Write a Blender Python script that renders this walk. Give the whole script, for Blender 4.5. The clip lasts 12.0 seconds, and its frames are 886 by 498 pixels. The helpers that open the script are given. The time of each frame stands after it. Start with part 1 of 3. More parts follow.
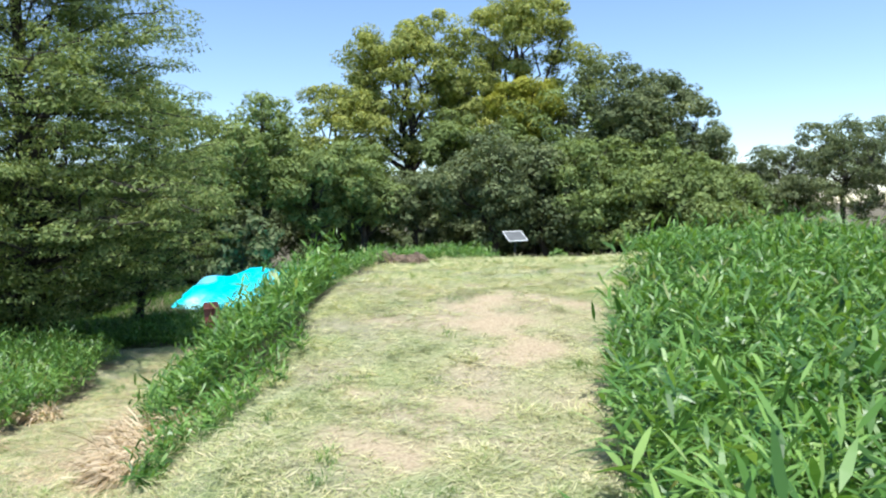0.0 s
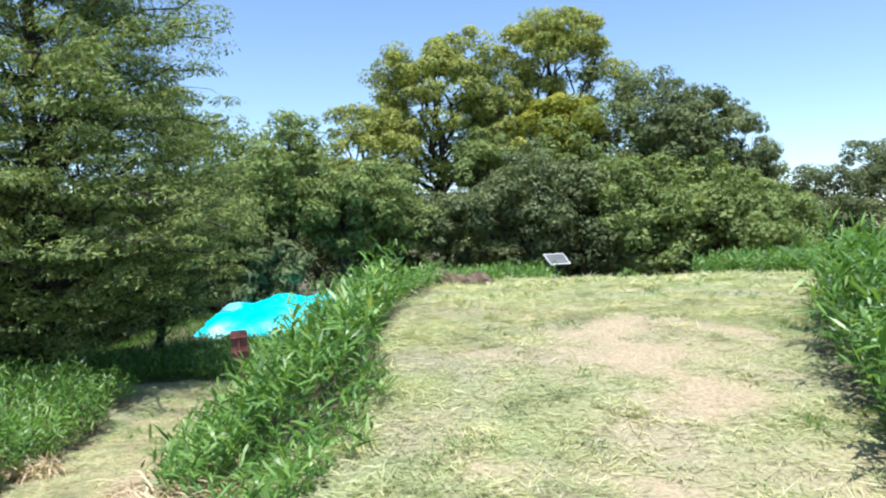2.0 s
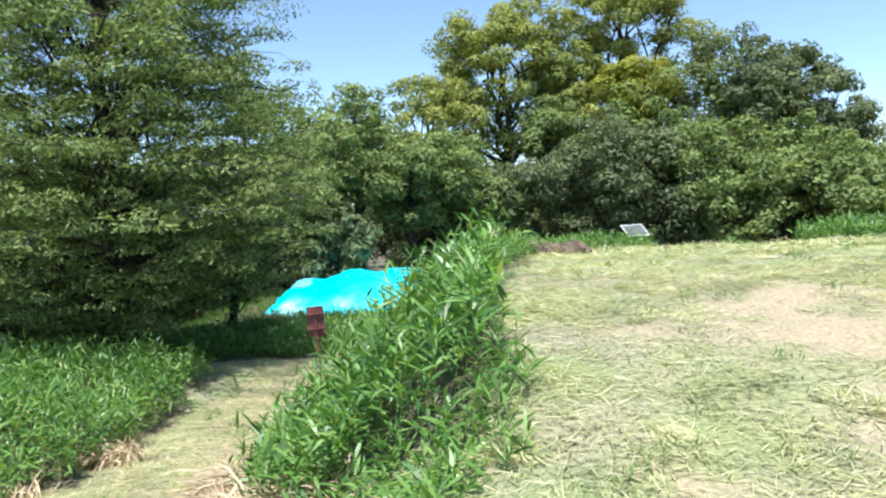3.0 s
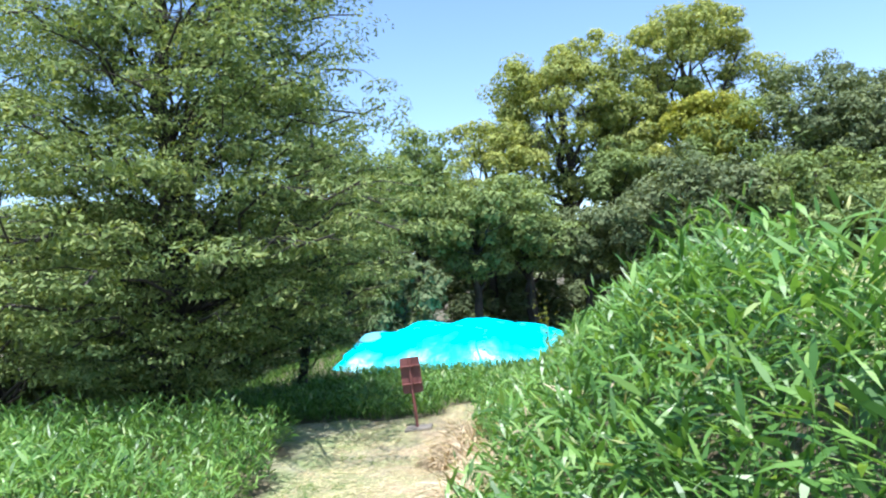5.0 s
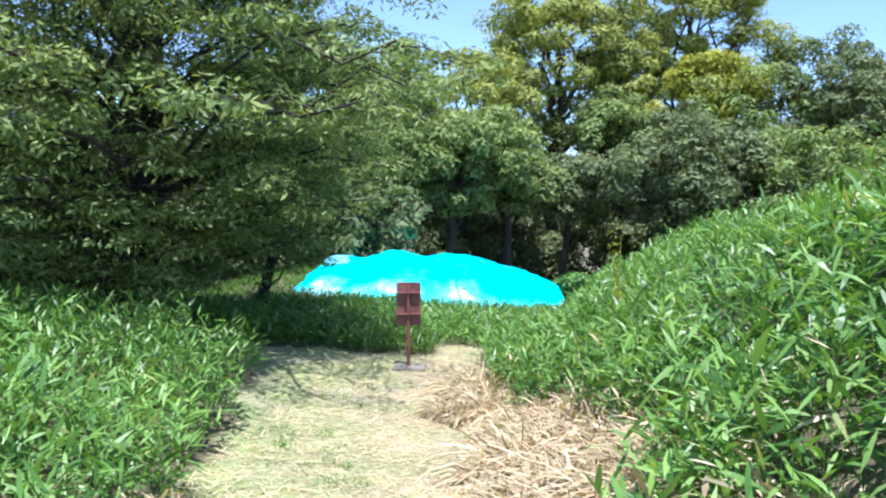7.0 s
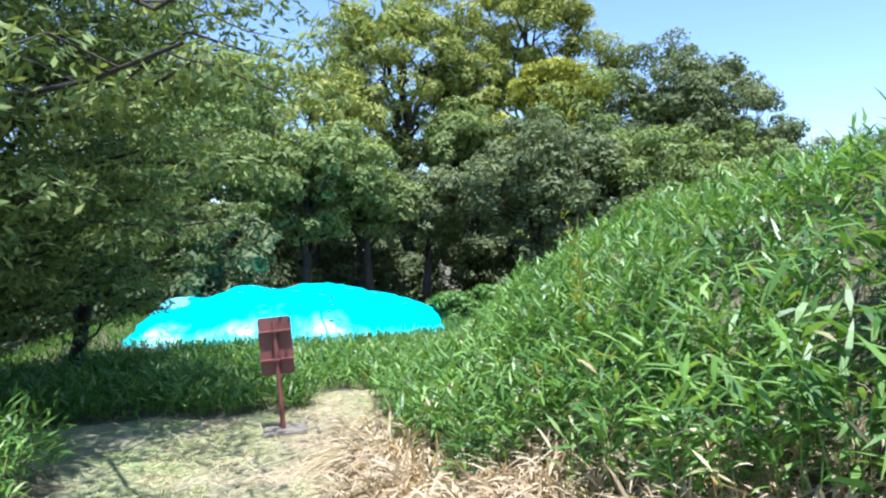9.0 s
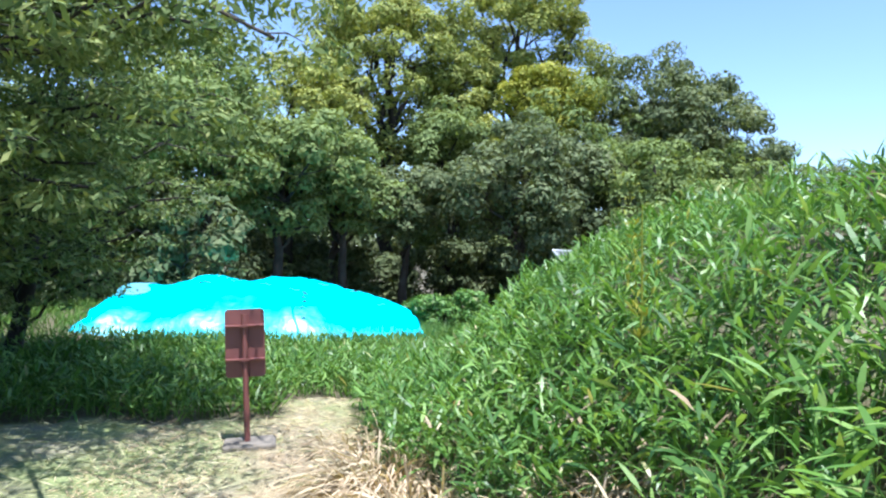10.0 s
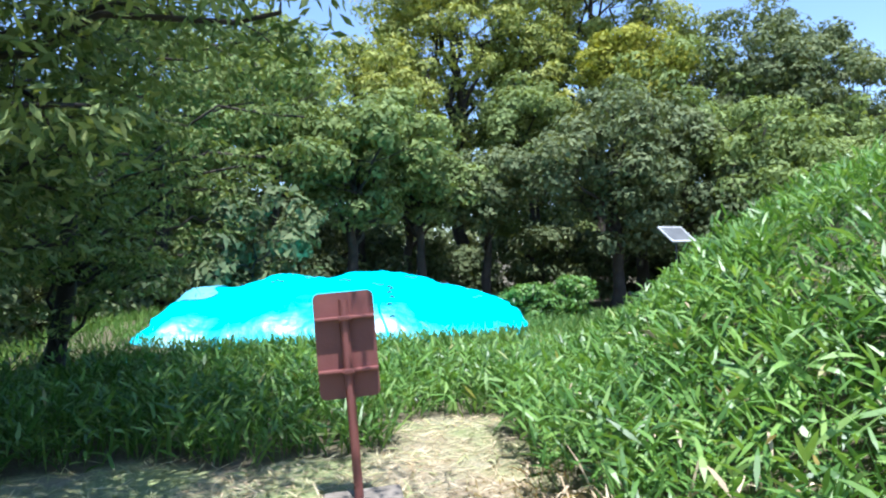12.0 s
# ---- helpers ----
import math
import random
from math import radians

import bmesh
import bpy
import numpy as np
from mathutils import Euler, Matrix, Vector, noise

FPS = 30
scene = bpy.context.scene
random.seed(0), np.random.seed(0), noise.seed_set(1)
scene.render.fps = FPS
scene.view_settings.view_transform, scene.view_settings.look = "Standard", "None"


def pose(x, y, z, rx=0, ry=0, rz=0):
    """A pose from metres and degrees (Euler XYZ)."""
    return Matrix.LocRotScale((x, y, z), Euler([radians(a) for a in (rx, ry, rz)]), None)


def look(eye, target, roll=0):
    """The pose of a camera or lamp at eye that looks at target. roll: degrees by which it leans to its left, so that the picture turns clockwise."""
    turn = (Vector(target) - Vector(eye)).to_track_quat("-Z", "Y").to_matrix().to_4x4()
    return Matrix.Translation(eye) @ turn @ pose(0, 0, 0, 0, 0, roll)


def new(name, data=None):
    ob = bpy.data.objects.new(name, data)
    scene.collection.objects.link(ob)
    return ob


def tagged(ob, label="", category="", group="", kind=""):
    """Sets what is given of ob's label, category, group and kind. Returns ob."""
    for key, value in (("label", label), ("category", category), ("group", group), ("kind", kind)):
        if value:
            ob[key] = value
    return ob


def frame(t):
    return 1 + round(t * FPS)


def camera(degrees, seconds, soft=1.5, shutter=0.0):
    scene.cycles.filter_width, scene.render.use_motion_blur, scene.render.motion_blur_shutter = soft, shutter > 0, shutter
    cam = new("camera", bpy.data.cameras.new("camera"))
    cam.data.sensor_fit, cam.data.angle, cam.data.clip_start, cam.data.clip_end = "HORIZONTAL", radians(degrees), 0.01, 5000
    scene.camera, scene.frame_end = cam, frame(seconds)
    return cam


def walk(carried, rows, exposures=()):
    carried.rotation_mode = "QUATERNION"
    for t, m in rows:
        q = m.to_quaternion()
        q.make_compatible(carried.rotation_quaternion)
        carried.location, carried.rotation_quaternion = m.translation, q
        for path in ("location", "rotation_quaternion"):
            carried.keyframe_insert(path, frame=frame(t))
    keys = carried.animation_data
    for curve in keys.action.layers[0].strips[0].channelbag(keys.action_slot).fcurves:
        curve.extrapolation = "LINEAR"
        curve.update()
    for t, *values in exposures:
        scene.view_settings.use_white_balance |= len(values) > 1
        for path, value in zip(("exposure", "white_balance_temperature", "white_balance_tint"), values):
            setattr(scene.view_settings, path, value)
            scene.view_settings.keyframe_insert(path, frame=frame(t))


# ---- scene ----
cam = camera(64.0, 12.0, soft=2.2)
METRES, EYE, TILT, LEAN, TURN = 14.0, 1.5, -3.0, 1.5, 0.0
ROWS = [
    (0.0, 0.0, 0.0, 0.0, 0.0, 0.0, -0.0),
    (0.5, -0.0117, 0.0303, -0.0044, 0.86, -1.53, -1.82),
    (1.0, -0.0246, 0.065, -0.0064, -1.77, -0.46, -1.84),
    (1.5, -0.0425, 0.1034, -0.0074, 0.57, 2.48, -1.15),
    (2.0, -0.0578, 0.14, -0.0116, 1.5, 2.27, 0.32),
    (2.5, -0.0776, 0.1751, -0.0146, 5.47, 0.65, -0.39),
    (3.0, -0.0967, 0.2088, -0.0183, 6.3, 0.43, 1.02),
    (3.5, -0.1209, 0.2435, -0.0229, 10.83, 5.14, 1.11),
    (5.5, -0.2276, 0.3779, -0.0444, 7.62, 5.36, 4.01),
    (6.0, -0.2471, 0.4165, -0.0499, 2.55, 4.92, 3.38),
    (6.5, -0.2746, 0.4527, -0.057, 6.42, 0.68, -3.93),
    (8.5, -0.3272, 0.6051, -0.0715, -3.73, 2.77, -3.18),
    (9.0, -0.3308, 0.6449, -0.0731, -7.09, 3.61, 0.62),
    (9.5, -0.3371, 0.6848, -0.0746, -7.43, 4.11, -2.52),
    (10.0, -0.3435, 0.7246, -0.0771, -9.7, 4.11, -2.91),
    (10.5, -0.3519, 0.7677, -0.0791, -6.53, 5.42, -2.07),
    (11.0, -0.3593, 0.8097, -0.0828, -5.93, 3.8, -3.05),
    (11.5, -0.3672, 0.8575, -0.0891, -2.05, 5.84, -2.15),
    (12.0, -0.3724, 0.9007, -0.0918, -4.33, 3.93, 0.12),
]
walk(cam, [(t, pose(0, 0, EYE, TILT, LEAN, TURN) @ pose(METRES * x, METRES * y, METRES * z, 90 + pitch, roll, yaw)) for t, x, y, z, yaw, pitch, roll in ROWS],
     exposures=[(0.0, 0.70, 6220, 10), (2.5, 0.79, 6220, 10), (3.7, 0.94, 6100, 11), (5.5, 1.2, 5880, 13), (9.5, 1.14, 5780, 14), (12.0, 1.16, 5780, 14)])

# ---- world, sun ----
SUN_DIR = Vector((0.04, -0.30, 0.94)).normalized()
world = bpy.data.worlds.new("world")
scene.world = world
world.use_nodes = True
wn = world.node_tree.nodes
sky = wn.new("ShaderNodeTexSky")
sky.sky_type = "NISHITA"
sky.sun_disc = False
sky.sun_elevation = math.asin(SUN_DIR.z)
sky.sun_rotation = math.atan2(SUN_DIR.x, SUN_DIR.y)
sky.air_density, sky.dust_density, sky.ozone_density = 1.0, 0.0, 2.8
sky.altitude = 300
wn["Background"].inputs["Strength"].default_value = 0.132
world.node_tree.links.new(sky.outputs["Color"], wn["Background"].inputs["Color"])
sun = new("sun", bpy.data.lights.new("sun", "SUN"))
sun.data.energy, sun.data.angle, sun.data.color = 5.0, radians(0.53), (1.0, 0.97, 0.91)
sun.matrix_world = look((0, 0, 30), Vector((0, 0, 30)) - SUN_DIR)

# ---- materials ----


def material(name, rough=0.8):
    m = bpy.data.materials.new(name)
    m.use_nodes = True
    b = m.node_tree.nodes["Principled BSDF"]
    b.inputs["Roughness"].default_value = rough
    return m, m.node_tree.nodes, m.node_tree.links, b


def ramp(nodes, links, source, stops):
    r = nodes.new("ShaderNodeValToRGB")
    while len(r.color_ramp.elements) < len(stops):
        r.color_ramp.elements.new(0.5)
    for e, (p, c) in zip(r.color_ramp.elements, stops):
        e.position, e.color = p, (*c, 1)
    links.new(source, r.inputs["Fac"])
    return r.outputs["Color"]


def noise_tex(nodes, links, scale, detail=4.0, coord="Object"):
    tc = nodes.new("ShaderNodeTexCoord")
    n = nodes.new("ShaderNodeTexNoise")
    n.inputs["Scale"].default_value, n.inputs["Detail"].default_value = scale, detail
    links.new(tc.outputs[coord], n.inputs["Vector"])
    return n.outputs["Fac"]


def mix(nodes, links, fac, a, b, how="MIX"):
    n = nodes.new("ShaderNodeMix")
    n.data_type, n.blend_type = "RGBA", how
    for sock, v in ((n.inputs[0], fac), (n.inputs[6], a), (n.inputs[7], b)):
        if isinstance(v, (int, float)):
            sock.default_value = v
        elif isinstance(v, tuple):
            sock.default_value = (*v, 1)
        else:
            links.new(v, sock)
    return n.outputs[2]


def bump(nodes, links, b, height, strength, distance):
    n = nodes.new("ShaderNodeBump")
    n.inputs["Strength"].default_value, n.inputs["Distance"].default_value = strength, distance
    links.new(height, n.inputs["Height"])
    links.new(n.outputs["Normal"], b.inputs["Normal"])


def leaf_material(name, stops, rough=0.5, through_light=0.35, patch=None, gloss=0.35):
    """Leaves: a colour of its own for every leaf, drifting over the plant, and light that shines through."""
    m, nodes, links, b = material(name, rough)
    geo = nodes.new("ShaderNodeNewGeometry")
    col = ramp(nodes, links, geo.outputs["Random Per Island"], stops)
    drift = noise_tex(nodes, links, 0.6 if patch is None else patch, 3)
    tint = ramp(nodes, links, drift, [(0.3, (0.72, 0.78, 0.7)), (0.7, (1.25, 1.2, 1.05))])
    col = mix(nodes, links, 1.0, col, tint, "MULTIPLY")
    links.new(col, b.inputs["Base Color"])
    b.inputs["Specular IOR Level"].default_value = gloss
    tr = nodes.new("ShaderNodeBsdfTranslucent")
    warm = mix(nodes, links, 1.0, col, (1.3, 1.25, 0.5), "MULTIPLY")
    links.new(warm, tr.inputs["Color"])
    ms = nodes.new("ShaderNodeMixShader")
    ms.inputs["Fac"].default_value = through_light
    links.new(b.outputs[0], ms.inputs[1])
    links.new(tr.outputs[0], ms.inputs[2])
    links.new(ms.outputs[0], nodes["Material Output"].inputs["Surface"])
    return m


def plain_material(name, a, b_col, scale, rough, bump_by=0.0, bump_scale=None, metal=0.0):
    m, nodes, links, b = material(name, rough)
    n = noise_tex(nodes, links, scale, 6)
    links.new(ramp(nodes, links, n, [(0.3, a), (0.7, b_col)]), b.inputs["Base Color"])
    b.inputs["Metallic"].default_value = metal
    if bump_by:
        bump(nodes, links, b, noise_tex(nodes, links, bump_scale or scale * 5, 6), 0.6, bump_by)
    return m


BAMBOO = leaf_material("bamboo_grass_leaf", [(0.0, (0.045, 0.115, 0.03)), (0.45, (0.105, 0.225, 0.05)), (0.8, (0.18, 0.32, 0.085)), (0.985, (0.24, 0.37, 0.12)), (1.0, (0.40, 0.37, 0.20))], 0.4, 0.34, 1.1, 0.42)
MEADOW = leaf_material("meadow_blade", [(0.0, (0.06, 0.135, 0.035)), (0.6, (0.12, 0.23, 0.058)), (1.0, (0.21, 0.31, 0.095))], 0.5, 0.35, 0.9)
STRAW = leaf_material("cut_grass", [(0.0, (0.24, 0.29, 0.125)), (0.3, (0.36, 0.40, 0.205)), (0.6, (0.48, 0.475, 0.305)), (1.0, (0.66, 0.60, 0.45))], 0.6, 0.25, 2.2)
STRAW_GREEN = leaf_material("regrowing_grass", [(0.0, (0.18, 0.28, 0.08)), (0.6, (0.27, 0.37, 0.12)), (1.0, (0.36, 0.44, 0.19))], 0.5, 0.35, 0.9)
DEAD = leaf_material("dead_grass", [(0.0, (0.28, 0.21, 0.145)), (0.5, (0.50, 0.39, 0.295)), (1.0, (0.74, 0.62, 0.50))], 0.7, 0.25, 2.0)
LEAF_BRIGHT = leaf_material("bright_olive_leaf", [(0.0, (0.146, 0.185, 0.058)), (0.5, (0.261, 0.305, 0.095)), (1.0, (0.408, 0.415, 0.139))], 0.65, 0.3, 0.35, 0.15)
LEAF_YELLOW = leaf_material("yellow_green_leaf", [(0.0, (0.16, 0.19, 0.03)), (0.5, (0.27, 0.285, 0.05)), (1.0, (0.37, 0.36, 0.07))], 0.65, 0.3, 0.4, 0.15)
LEAF_MID = leaf_material("mid_green_leaf", [(0.0, (0.104, 0.15, 0.058)), (0.5, (0.183, 0.245, 0.095)), (1.0, (0.261, 0.325, 0.134))], 0.65, 0.3, 0.35, 0.15)
LEAF_DARK = leaf_material("dark_green_leaf", [(0.0, (0.073, 0.10, 0.051)), (0.5, (0.125, 0.16, 0.084)), (1.0, (0.199, 0.23, 0.123))], 0.65, 0.25, 0.35, 0.15)
LEAF_NEAR = leaf_material("drooping_tree_leaf", [(0.0, (0.089, 0.135, 0.050)), (0.5, (0.167, 0.225, 0.087)), (0.9, (0.257, 0.31, 0.128)), (1.0, (0.355, 0.38, 0.167))], 0.65, 0.3, 0.5, 0.15)
BARK = plain_material("bark", (0.02, 0.016, 0.013), (0.06, 0.05, 0.04), 3.0, 0.95, 0.03, 14)
SIGN_PAINT = plain_material("red_brown_paint", (0.155, 0.055, 0.048), (0.20, 0.072, 0.062), 5.0, 0.5, 0.002, 60)
SIGN_EDGE = plain_material("dark_brown_paint", (0.10, 0.035, 0.03), (0.15, 0.05, 0.04), 8.0, 0.5)
CONCRETE = plain_material("weathered_concrete", (0.13, 0.115, 0.09), (0.24, 0.21, 0.17), 9.0, 0.9, 0.006, 60)
METAL = plain_material("pale_grey_metal", (0.58, 0.59, 0.60), (0.74, 0.75, 0.75), 12.0, 0.5, 0, None, 0.2)
POST = plain_material("dark_grey_metal", (0.05, 0.05, 0.055), (0.09, 0.09, 0.09), 9.0, 0.6, 0, None, 0.4)
CELLS = plain_material("solar_cell", (0.09, 0.095, 0.10), (0.14, 0.15, 0.15), 2.0, 0.5)
SOIL = plain_material("cut_soil", (0.07, 0.05, 0.034), (0.21, 0.15, 0.10), 7.0, 0.95, 0.03, 20)
ROPE = plain_material("dark_rope", (0.02, 0.03, 0.04), (0.05, 0.06, 0.07), 20.0, 0.8)

m, nodes, links, b = material("blue_tarp_plastic", 0.36)
links.new(ramp(nodes, links, noise_tex(nodes, links, 1.3, 5), [(0.3, (0.0, 0.60, 0.80)), (0.7, (0.01, 0.70, 0.87))]), b.inputs["Base Color"])
bump(nodes, links, b, noise_tex(nodes, links, 3.2, 4), 0.5, 0.07)
TARP = m
m, nodes, links, b = material("pale_tarp_plastic", 0.5)
links.new(ramp(nodes, links, noise_tex(nodes, links, 1.6, 5), [(0.3, (0.10, 0.42, 0.56)), (0.7, (0.18, 0.52, 0.66))]), b.inputs["Base Color"])
bump(nodes, links, b, noise_tex(nodes, links, 5.0, 5), 0.5, 0.05)
TARP_PALE = m

# the ground: mown straw, bare soil and dark litter under the plants, by masks painted on the sheet
m, nodes, links, b = material("ground_soil_and_straw", 0.95)
att = nodes.new("ShaderNodeAttribute")
att.attribute_name = "cover"
sep = nodes.new("ShaderNodeSeparateColor")
links.new(att.outputs["Color"], sep.inputs[0])
fine = noise_tex(nodes, links, 38.0, 8)
blot = noise_tex(nodes, links, 1.3, 5)
straw = ramp(nodes, links, fine, [(0.25, (0.16, 0.145, 0.09)), (0.5, (0.27, 0.255, 0.165)), (0.75, (0.39, 0.365, 0.25))])
green = ramp(nodes, links, fine, [(0.25, (0.12, 0.155, 0.06)), (0.5, (0.22, 0.265, 0.105)), (0.75, (0.34, 0.375, 0.18))])
mown = mix(nodes, links, ramp(nodes, links, blot, [(0.4, (0, 0, 0)), (0.62, (1, 1, 1))]), green, straw)
bare = ramp(nodes, links, fine, [(0.25, (0.22, 0.165, 0.10)), (0.5, (0.36, 0.285, 0.18)), (0.75, (0.48, 0.395, 0.265))])
litter = ramp(nodes, links, fine, [(0.3, (0.07, 0.06, 0.035)), (0.7, (0.16, 0.135, 0.075))])
col = mix(nodes, links, sep.outputs[1], mown, bare)
col = mix(nodes, links, sep.outputs[0], litter, col)
links.new(col, b.inputs["Base Color"])
bump(nodes, links, b, fine, 0.8, 0.03)
GROUND = m

# ---- plan of the land ----
TRACK_Y = (-6, 0, 1.4, 2.9, 5.25, 6.3, 8.4, 10, 12.5, 14.5, 16.5, 18, 20, 23, 26, 30, 40)
TRACK_X = (1.5, 0, -0.6, -1.4, -3.2, -3.9, -4.62, -4.85, -5.25, -5.35, -5.35, -5.1, -4.6, -3.3, -0.5, 5, 25)
TRACK_Z = (0.5, 0.08, -0.08, -0.29, -0.73, -0.93, -1.24, -1.40, -1.70, -1.72, -1.70, -1.70, -1.72, -1.74, -1.8, -1.95, -2.5)
FIELD_Y = (-6, 0, 3, 5, 6.2, 7, 7.7, 10, 12, 14, 17.5, 22, 30, 45)
FIELD_Z = (0.4, 0.08, -0.06, 0.0, 0.09, 0.26, 0.40, 0.53, 0.55, 0.49, 0.27, -0.05, -0.6, -1.7)


def smooth(e0, e1, v):
    t = np.clip((v - e0) / (e1 - e0), 0, 1)
    return t * t * (3 - 2 * t)


def track_x(y):
    return (np.interp(y - 0.5, TRACK_Y, TRACK_X) + np.interp(y, TRACK_Y, TRACK_X) + np.interp(y + 0.5, TRACK_Y, TRACK_X)) / 3


def wave(x, y, s, k=0.0):
    """A soft uneven pattern from -1 to 1."""
    return (np.sin(x * 1.7 * s + 1.3 * np.sin(y * 0.9 * s + k) + k) + np.sin(y * 2.1 * s + 1.1 * np.sin(x * 1.3 * s - k) + 2 * k) + np.sin((x + y) * 2.9 * s + 3 * k)) / 3


def bank_edge(y):
    """x of the field's edge above the track."""
    return np.where(y < 15, np.maximum(-1.5, track_x(y) + 1.1), -1.5 + np.maximum(0, track_x(y) + 5.3) * 1.15)


def across(x, y):
    """Distance to the right of the track's middle."""
    slope = (track_x(y + 0.3) - track_x(y - 0.3)) / 0.6
    return (x - track_x(y)) / np.sqrt(1 + slope * slope)


def ridge_x(y):
    """x of the low grassy ridge beyond the track, past which the land falls to the wood."""
    return np.interp(y, (6, 13, 17, 21.5, 28.4, 40), (-12.6, -12.2, -11.2, -10.9, -10.5, -10.5))


def land(x, y):
    x, y = np.asarray(x, float), np.asarray(y, float)
    zt = (np.interp(y - 0.6, TRACK_Y, TRACK_Z) + np.interp(y, TRACK_Y, TRACK_Z) + np.interp(y + 0.6, TRACK_Y, TRACK_Z)) / 3
    zf = (np.interp(y - 0.8, FIELD_Y, FIELD_Z) + np.interp(y, FIELD_Y, FIELD_Z) + np.interp(y + 0.8, FIELD_Y, FIELD_Z)) / 3
    lo = track_x(y) + 0.5 + 0.3 * smooth(9, 13, y)
    t = smooth(0, 1, (x - lo) / np.maximum(bank_edge(y) + 0.3 - lo, 0.5))
    z = zt + (zf - zt) * t
    z = z + 0.5 * smooth(1.0, 3.2, -across(x, y)) * smooth(3, 6, y) * (1 - smooth(14, 16, y))
    off = x - ridge_x(y)
    z = z + (0.55 * smooth(21, 28, y) - 0.12) * np.exp(-((off / 1.3) ** 2)) * smooth(16, 20, y) * (1 - smooth(30, 33, y))
    z = z - 1.7 * smooth(0.2, 4.0, -off) * smooth(6, 13, y) * (1 - smooth(34, 44, y))
    near = np.exp(-(x * x + (y - 12) ** 2) / 2500)
    return z + (0.035 * wave(x, y, 1.0) + 0.014 * wave(x, y, 2.7, 2.0) + 0.012 * wave(x, y, 4.3, 1.0)) * near


def right_edge(y):
    """x where the tall grass on the far side of the field begins."""
    return np.interp(y, (-6, 1.5, 3.5, 5.7, 8, 9.5, 11, 60), (0.6, 0.55, 0.9, 1.35, 2.1, 3.0, 9, 60))


def cover_bank(x, y):
    d = across(x, y)
    w = 0.16 * wave(x, y, 2.3)
    nose = np.hypot((x + 2.2) / 0.7, (y - 7.5) / 1.05) < 1 + w
    foot = 1.02 + 0.7 * np.exp(-((y - 11.1) / 1.1) ** 2) + 0.18 * smooth(11, 12.5, y) + 0.45 * np.exp(-((y - 13.0) / 0.8) ** 2) + 0.1 * smooth(9, 12, y) - 0.4 * smooth(14, 16.5, y) - 0.3 * smooth(16.5, 18.5, y)
    body = (d > foot + w) & (x < bank_edge(y) + 0.5 * w - 0.1 - 1.0 * smooth(11.0, 12.0, y)) & (y > 7.1)
    return (nose | body) & (y < 28)


def cover_nose(x, y):
    """Low scruffy growth where the bank runs out."""
    return (np.hypot((x + 2.05) / 0.62, (y - 6.35) / 0.95) < 1 + 0.3 * wave(x, y, 3.0, 2)) & ~cover_bank(x, y)


def cover_rim(x, y):
    """Low growth along the hill's rim."""
    w = 0.2 * wave(x, y, 2.6, 6)
    e = bank_edge(y)
    return ((x > e - 1.0) & (x < e + 0.25 + w) & (y > 11.1) & (y < 24)) | ((y > 16.3 + w) & (y < 18.8) & (x > e - 0.6) & (x < 1.0 + 2 * w))


def cover_left(x, y):
    d = across(x, y)
    w = 0.2 * wave(x, y, 2.0, 2)
    return (d < -1.2 - 0.6 * smooth(12.5, 15, y) + w) & (y > 5.2 + 0.5 * wave(x, y, 0.9, 1)) & (y < 15.6 + w + 0.15 * (x + 7)) & (x > -12.3 + 0.6 * wave(x, y, 0.8, 4))


def cover_right(x, y):
    return (x > right_edge(y) + 0.1 * wave(x, y, 2.5, 4)) & (y < 10.5 + 0.3 * wave(x, y, 1, 1)) & (x < 5.4 + 0.6 * wave(x, y, 0.9, 2)) & (y > 0.9 + 0.4 * wave(x, y, 1.1, 3))


def cover_crest(x, y):
    """Growth past the field's crest."""
    return (y > 19.0 + 0.5 * wave(x, y, 1.1, 2)) & (y < 22.5) & (x > 5.6 + 0.5 * wave(x, y, 1.4, 5))


def cover_low(x, y):
    d = across(x, y)
    w = 0.2 * wave(x, y, 2.2, 3)
    return (d < -0.35 + 0.3 * smooth(17.6, 18.8, y) + 2.4 * smooth(18.5, 19.3, y) + w) & (y > 17.6 + w) & (y < 34) & (x > -18)


def cover_mown(x, y):
    return ~(cover_bank(x, y) | cover_rim(x, y) | cover_left(x, y) | cover_right(x, y) | cover_low(x, y) | cover_crest(x, y)) & (y < 30 + wave(x, y, 0.5)) & (x > -40)


def worn(x, y):
    """Bare trodden soil, from 0 to 1."""
    w = 1.2 * np.exp(-((x - 0.6) ** 2 / 0.6 + (y - 7.6) ** 2 / 2.2)) + 0.9 * np.exp(-((x + 0.1) ** 2 / 0.3 + (y - 4.9) ** 2 / 1.0)) + 0.7 * np.exp(-((x - 1.2) ** 2 / 0.2 + (y - 5.2) ** 2 / 0.8))
    w = w + 0.8 * np.exp(-(across(x, y) - 0.35) ** 2 / 0.3) * smooth(5, 7, y) * (1 - smooth(17, 19, y))
    w = w + 0.55 * smooth(0.25, 0.6, wave(x, y, 1.9, 4.0) + 0.4 * wave(x, y, 4.7, 1.0)) * smooth(-2.2, -0.8, x) * (1 - smooth(9, 11, y))
    return np.clip(w * (0.8 + 0.8 * wave(x, y, 3.1, 5)), 0, 1)


def cover_cut(x, y):
    """Mown ground that carries cuttings."""
    return cover_mown(x, y) & (worn(x, y) + 0.5 * wave(x, y, 11.0, 1.0) + 0.45 * wave(x, y, 27.0, 2.0) < 0.5)


# ---- mesh tools ----


